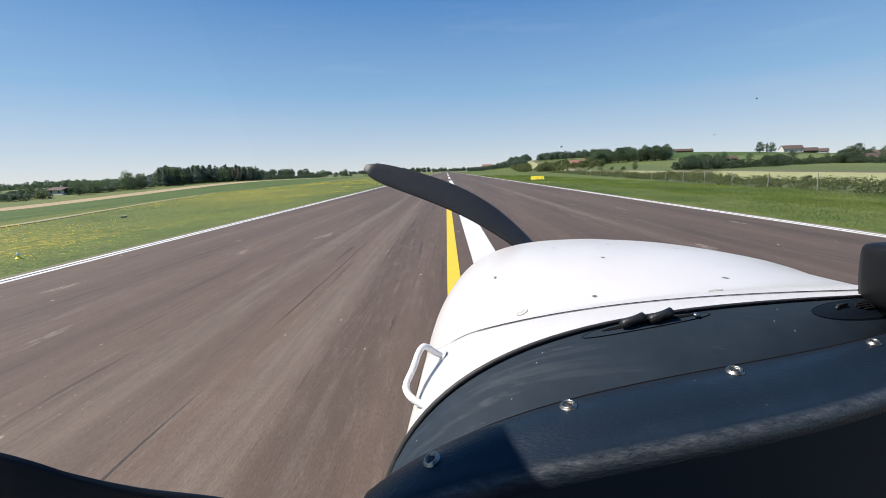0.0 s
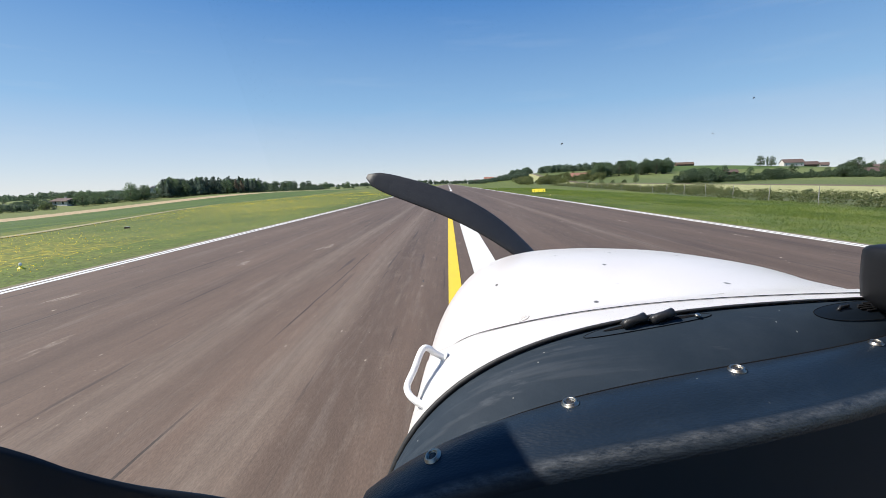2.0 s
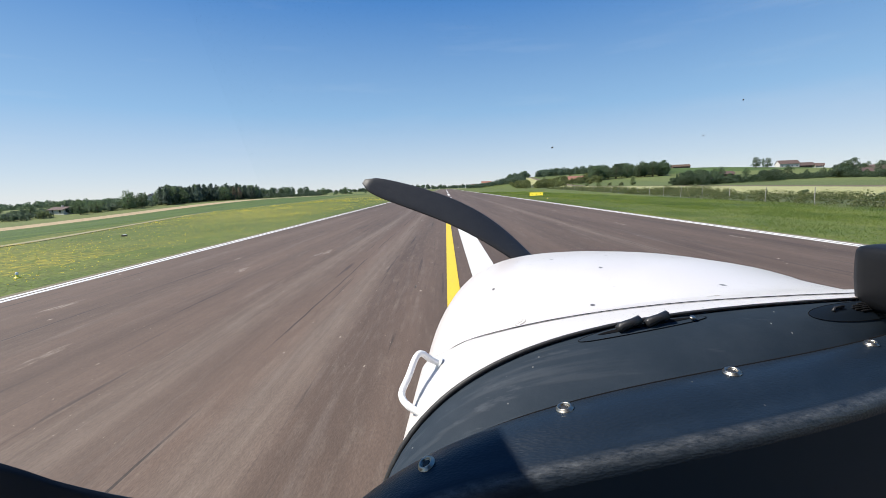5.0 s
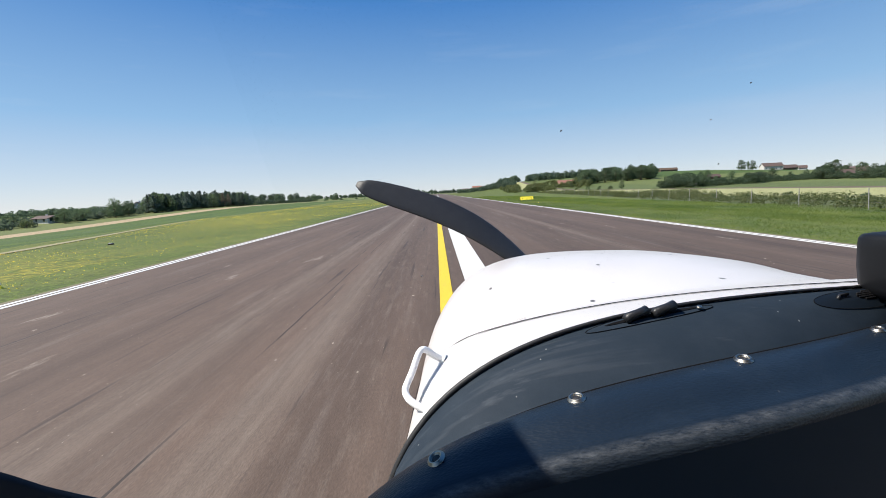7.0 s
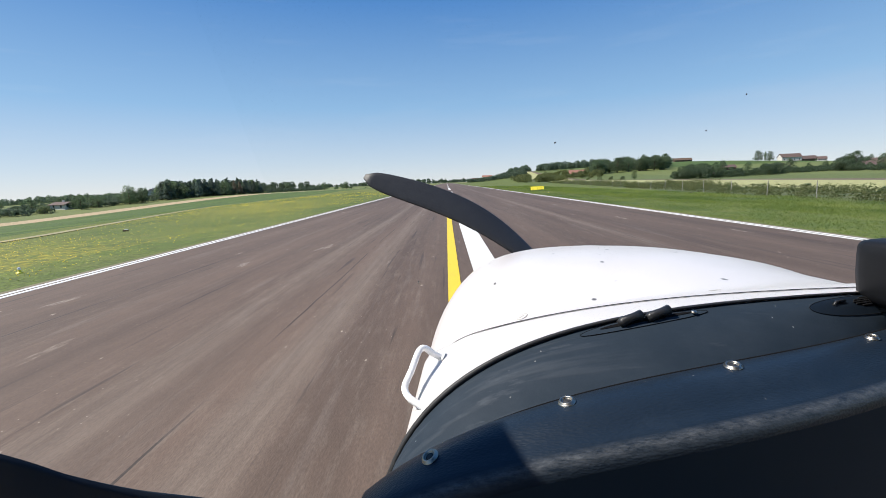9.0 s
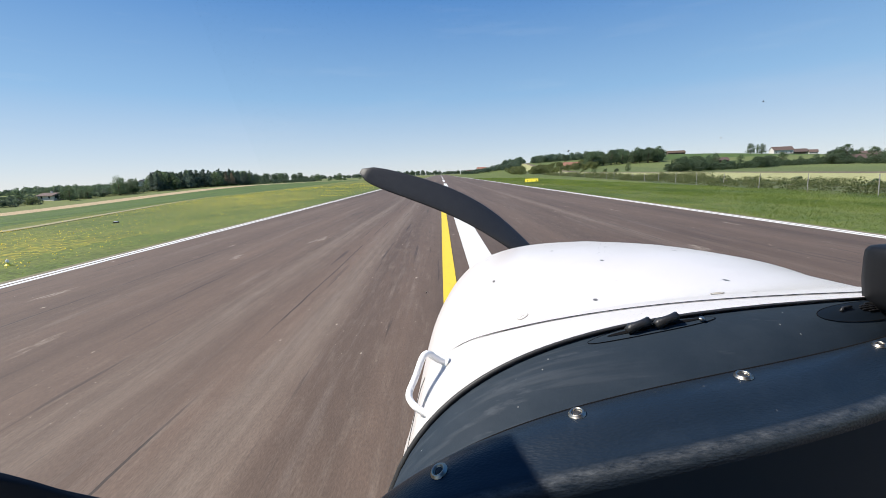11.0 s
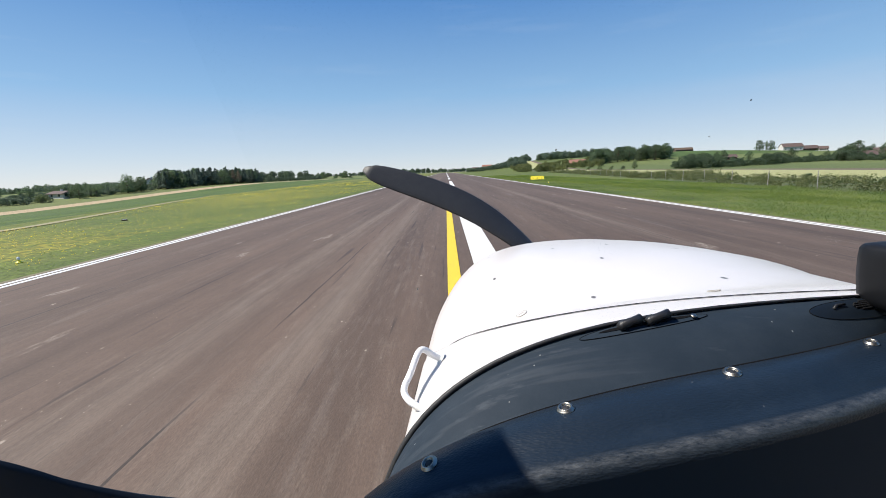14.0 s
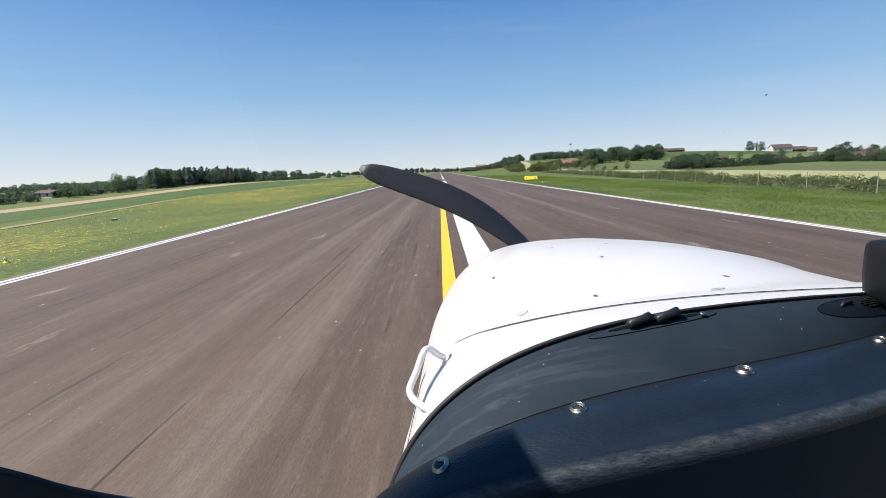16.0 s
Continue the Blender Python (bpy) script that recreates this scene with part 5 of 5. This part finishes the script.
n = 48000
hub = r.integers(0, 260, n)
hx = (-11.5 - 30 * r.uniform(0, 1, 260))[hub]
hy = (5 + 125 * r.uniform(0, 1, 260) ** 1.2)[hub]
spread = r.uniform(0.5, 2.6, 260)[hub]
x = hx + r.normal(0, 1, n) * spread
y = hy + r.normal(0, 1, n) * spread * 1.3
track = np.interp(y, [0, 9, 18, 28, 54, 80, 104, 140], [-24, -22, -22, -25, -35, -45, -51, -50])
keep = (x < -11.2) & (x > track + 0.7)
x, y = x[keep], y[keep]
centres = np.stack([x, y, land(x, y) + r.uniform(0.05, 0.12, len(x))], 1)
up = np.tile(np.array([[0.0, -0.3, 1.0]]), (len(x), 1))
v, f = leaves(centres, up, 0.018, 0.35, 82)
tagged(raw("flowers", v, f, BLOOM), "yellow meadow flowers scattered in the grass", "flowers", kind="stuff")


# Buildings.
def house(x, y, w, d, h, rise, turn, wall, roof, label, floors=1, category="house", windows=4, chimney=True):
    """A gabled house: walls with openings, roof with eaves, windows and chimney."""
    top = new("house")
    tagged(top, label, category)
    top.matrix_basis = pose(x, y, float(land(x, y)) - 0.3, 0, 0, turn)
    bm = bmesh.new()
    pts = [(-w / 2, 0), (w / 2, 0), (w / 2, h), (0, h + rise), (-w / 2, h)]
    front = [bm.verts.new((px, -d / 2, pz)) for px, pz in pts]
    back = [bm.verts.new((px, d / 2, pz)) for px, pz in pts]
    bm.faces.new(front)
    bm.faces.new(list(reversed(back)))
    for i in range(5):
        bm.faces.new((front[(i + 1) % 5], front[i], back[i], back[(i + 1) % 5]))
    part("wall", bm, wall, top)
    bm = bmesh.new()
    over = 0.6
    slope = rise / (w / 2)
    for s in (-1, 1):
        a, b = (0, h + rise + 0.12), (s * (w / 2 + over), h - over * slope + 0.12)
        vs = [bm.verts.new((px, py, pz + dz)) for dz in (0, 0.18) for px, pz in (a, b) for py in (-d / 2 - over, d / 2 + over)]
        for q in ((0, 1, 3, 2), (4, 6, 7, 5), (0, 4, 5, 1), (2, 3, 7, 6), (0, 2, 6, 4), (1, 5, 7, 3)):
            bm.faces.new([vs[i] for i in q])
    ridge = part("roof", bm, roof, top)
    if chimney:
        bm = bmesh.new()
        box(bm, w * 0.12, w * 0.12 + 0.6, d * 0.1, d * 0.1 + 0.6, h + rise * 0.5, h + rise + 0.9)
        part("chimney", bm, PLASTER, ridge)
    for side in (-1, 1):
        for fl in range(floors):
            for k in range(windows):
                py = -d / 2 + d * (k + 0.5) / windows
                bm = bmesh.new()
                px = side * (w / 2 + 0.02)
                box(bm, px - 0.05, px + 0.05, py - 0.55, py + 0.55, 1.0 + 2.7 * fl, 2.3 + 2.7 * fl)
                part("window", bm, WINDOW, top)
    for fl in range(floors):
        for k in range(2):
            px = -w / 4 + w / 2 * k
            bm = bmesh.new()
            box(bm, px - 0.55, px + 0.55, -d / 2 - 0.06, -d / 2 + 0.04, 1.0 + 2.7 * fl, 2.3 + 2.7 * fl)
            part("window", bm, WINDOW, top)
    return top


house(at(0.742, 475), 475, 10, 19, 4.2, 3.6, 78, PLASTER, TILE_BROWN, "long white farmhouse with a reddish-brown tiled roof on the hill", 1)
house(at(0.778, 484), 484, 9, 18, 2.6, 3.2, 84, TIMBER, TILE_BROWN, "timber barn with a brown tiled roof beside the farmhouse", 1, "barn", 3, False)
house(at(0.812, 470), 470, 6, 7, 2.6, 2.4, 60, PLASTER, TILE_BROWN, "small white house with a steep brown roof", 1)
house(at(0.512, 590), 590, 9, 22, 2.6, 2.6, 80, TIMBER, TIMBER, "long dark timber barn on the hill's crest", 1, "barn", 3, False)
house(at(0.715, 300), 300, 6, 7, 2.6, 1.9, 60, PLASTER, TILE_BROWN, "small white house with a dark roof among trees", 1, "house", 1, False)
house(at(0.985, 250), 250, 6, 8, 2.4, 2.2, 80, PLASTER, TILE_BROWN, "white house with a brown tiled roof behind bushes", 1)
house(at(1.020, 262), 262, 7, 9, 3.6, 2.6, 70, PLASTER, TILE_BROWN, "white house with a brown tiled roof behind trees", 1)
house(at(0.285, 395), 395, 9, 14, 3.2, 3.0, 84, TIMBER, TILE_RED, "brown farm building with a red roof below the wood", 1, "barn", 3, False)
house(at(0.098, 900), 900, 11, 20, 4.0, 3.4, 88, PLASTER, TILE_RED, "white house with a red roof at the runway's far end", 1)
house(at(0.07, 1000), 1000, 10, 14, 4.0, 3.4, 85, PLASTER, TILE_BROWN, "white house with a brown roof at the runway's far end", 1)
house(at(0.612, 345), 345, 7, 9, 2.2, 1.9, 80, TIMBER, TILE_BROWN, "low brown shed among bushes", 1, "shed", 2, False)
house(at(-0.930, 172), 172, 4.6, 10, 2.1, 0.9, 70, PLASTER, TILE_BROWN, "long low white house with a brown roof", 1, "house", 2)
house(at(-0.712, 225), 225, 5, 6, 3.2, 2.2, 30, PLASTER, TILE_BROWN, "white house half hidden behind trees", 1)

# Distance boards: folded yellow boards with black figures.
def board_text(text, parent, m):
    curve = bpy.data.curves.new("figure", "FONT")
    curve.body, curve.size, curve.align_x, curve.extrude = text, 0.62, "CENTER", 0.004
    tmp = new("figure", curve)
    deps = bpy.context.evaluated_depsgraph_get()
    data = bpy.data.meshes.new_from_object(tmp.evaluated_get(deps))
    bpy.data.objects.remove(tmp)
    data.materials.clear()
    data.materials.append(INK)
    ob = new("figure", data)
    ob.parent = parent
    ob.matrix_basis = m
    return ob


def distance_board(x, y, text):
    top = new("distance_board")
    tagged(top, "row of folded yellow boards with black figures on the grass", "sign")
    top.matrix_basis = pose(x, y, float(land(x, y)), 0, 0, 0)
    for k, ch in enumerate(text):
        cx = (k - (len(text) - 1) / 2) * 0.78
        bm = bmesh.new()
        for s in (-1, 1):
            v = [bm.verts.new(p) for p in ((cx - 0.37, s * 0.5, 0.0), (cx + 0.37, s * 0.5, 0.0), (cx + 0.37, 0.0, 0.62), (cx - 0.37, 0.0, 0.62),
                                           (cx - 0.37, s * 0.47, 0.0), (cx + 0.37, s * 0.47, 0.0), (cx + 0.37, 0.0, 0.585), (cx - 0.37, 0.0, 0.585))]
            for q in ((0, 1, 2, 3), (7, 6, 5, 4), (0, 4, 5, 1), (1, 5, 6, 2), (3, 7, 4, 0)):
                bm.faces.new([v[i] for i in q])
        b = part("board", bm, SIGN_YELLOW, top)
        board_text(ch, b, pose(cx, -0.445, 0.08, 51, 0, 0))
    return top


distance_board(15.2, 75, "1/2")


def edge_light(x, y):
    top = new("edge_light")
    tagged(top, "small pale runway edge light on the grass", "light")
    z = float(land(x, y))
    top.matrix_basis = pose(x, y, z) @ Matrix.Diagonal((0.5, 0.5, 0.5, 1))
    bm = bmesh.new()
    tube(bm, [(0, 0, -0.05), (0, 0, 0.03), (0, 0, 0.1), (0, 0, 0.18)], [0.16, 0.15, 0.07, 0.06], 10)
    part("base", bm, SIGN_YELLOW, top)
    bm = bmesh.new()
    tube(bm, [(0, 0, 0.18), (0, 0, 0.26), (0, 0, 0.31), (0, 0, 0.33)], [0.065, 0.07, 0.05, 0.015], 10)
    part("lens", bm, WHITE_TUBE, top)
    return top


for y in (-109, 10.5, 70, 130, 190, 250):
    edge_light(-12.3, y)
for y in (-60, -2, 57, 117, 177, 237):
    edge_light(12.9, y)


def edge_marker(x, y):
    """A low concrete marker with a pale top."""
    top = new("edge_marker")
    tagged(top, "small dark concrete marker with a pale painted top", "marker")
    top.matrix_basis = pose(x, y, float(land(x, y)), 0, 0, 12) @ Matrix.Diagonal((0.4, 0.4, 0.55, 1))
    bm = bmesh.new()
    box(bm, -0.28, 0.28, -0.2, 0.2, -0.05, 0.14, 0.03)
    part("block", bm, TIMBER, top)
    bm = bmesh.new()
    box(bm, -0.20, 0.24, -0.16, 0.14, 0.13, 0.165, 0.012)
    part("painted_top", bm, SHEET_WHITE, top)


edge_marker(-18.4, 22.0)


# Behind the eye: the airfield's buildings and the landing end of the runway.
for ch, x in (("2", -4.3), ("6", 1.4)):
    curve = bpy.data.curves.new("runway_number", "FONT")
    curve.body, curve.size, curve.extrude = ch, 12.0, 0.002
    tmp = new("runway_number", curve)
    data = bpy.data.meshes.new_from_object(tmp.evaluated_get(bpy.context.evaluated_depsgraph_get()))
    bpy.data.objects.remove(tmp)
    data.materials.clear()
    data.materials.append(WHITE_LINE)
    ob = new("runway_number", data)
    ob.matrix_basis = Matrix.Translation((x, -240 + BACK, 0.005)) @ Matrix.Diagonal((0.6, 1.0, 1, 1))
    tagged(ob, "large white painted runway number on asphalt", "road marking", kind="structure")

house(-152, -118 + BACK, 24, 104, 5.2, 1.4, 0, SHEET_GREY, SHEET_WHITE, "long grey sheet-metal hangar with a low pale roof", 1, "hangar", 10, False)
house(-170, -42 + BACK, 20, 24, 6.5, 1.2, 0, SHEET_WHITE, SHEET_WHITE, "white sheet-metal hall beside the hangar", 1, "hall", 3, False)
house(-118, -188 + BACK, 7, 9, 3.0, 0.7, 10, PLASTER, SHEET_GREY, "small white flat building beside the apron", 1, "building", 2, False)


def caravan(x, y, turn):
    top = new("caravan")
    tagged(top, "white parked caravan in front of the hangar", "caravan")
    top.matrix_basis = pose(x, y, float(land(x, y)), 0, 0, turn)
    bm = bmesh.new()
    box(bm, -1.1, 1.1, -2.8, 2.8, 0.55, 2.5, 0.25)
    part("body", bm, SHEET_WHITE, top)
    for y0 in (-1.9, -0.3, 1.2):
        bm = bmesh.new()
        box(bm, 1.08, 1.12, y0, y0 + 0.9, 1.4, 2.0)
        part("window", bm, WINDOW, top)
    for sx in (-1, 1):
        bm = bmesh.new()
        tube(bm, [(sx * 0.85, 0, 0.33), (sx * 1.05, 0, 0.33)], 0.33, 18)
        part("wheel", bm, RUBBER, top)
    bm = bmesh.new()
    tube(bm, [(0, -2.7, 0.5), (0, -3.9, 0.45), (0, -3.9, 0.0)], 0.05, 6)
    part("drawbar", bm, SHEET_GREY, top)
    return top


def approach_light(x, y):
    top = new("approach_light")
    tagged(top, "dark box-shaped approach light on short legs", "light", "row of approach lights")
    top.matrix_basis = pose(x, y, float(land(x, y)))
    bm = bmesh.new()
    box(bm, -0.6, 0.6, -0.45, 0.45, 0.35, 0.62, 0.04)
    part("housing", bm, TIMBER, top)
    for lx in (-0.45, 0.45):
        for ly in (-0.3, 0.3):
            bm = bmesh.new()
            tube(bm, [(lx, ly, -0.05), (lx, ly, 0.36)], 0.03, 6)
            part("leg", bm, GREY_POST, top)
    return top


def silo(x, y, h, r):
    top = new("silo")
    tagged(top, "white cylindrical silo standing beyond the fields", "silo", "row of silos")
    top.matrix_basis = pose(x, y, float(land(x, y)) - 0.2)
    bm = bmesh.new()
    tube(bm, [(0, 0, 0), (0, 0, h), (0, 0, h + 0.1)], [r, r, r * 0.96], 24)
    part("shell", bm, SHEET_WHITE, top)
    bm = bmesh.new()
    tube(bm, [(0, 0, h + 0.1), (0, 0, h + r * 0.5)], [r * 0.96, 0.25], 24)
    part("cap", bm, SHEET_GREY, top)
    return top


caravan(-132, -92 + BACK, 5)
for k in range(4):
    approach_light(-22 - 9 * k, -228 + BACK)
for k in range(7):
    silo(352 + 6.5 * k + (5 if k > 3 else 0), 150, 10.5, 2.3)
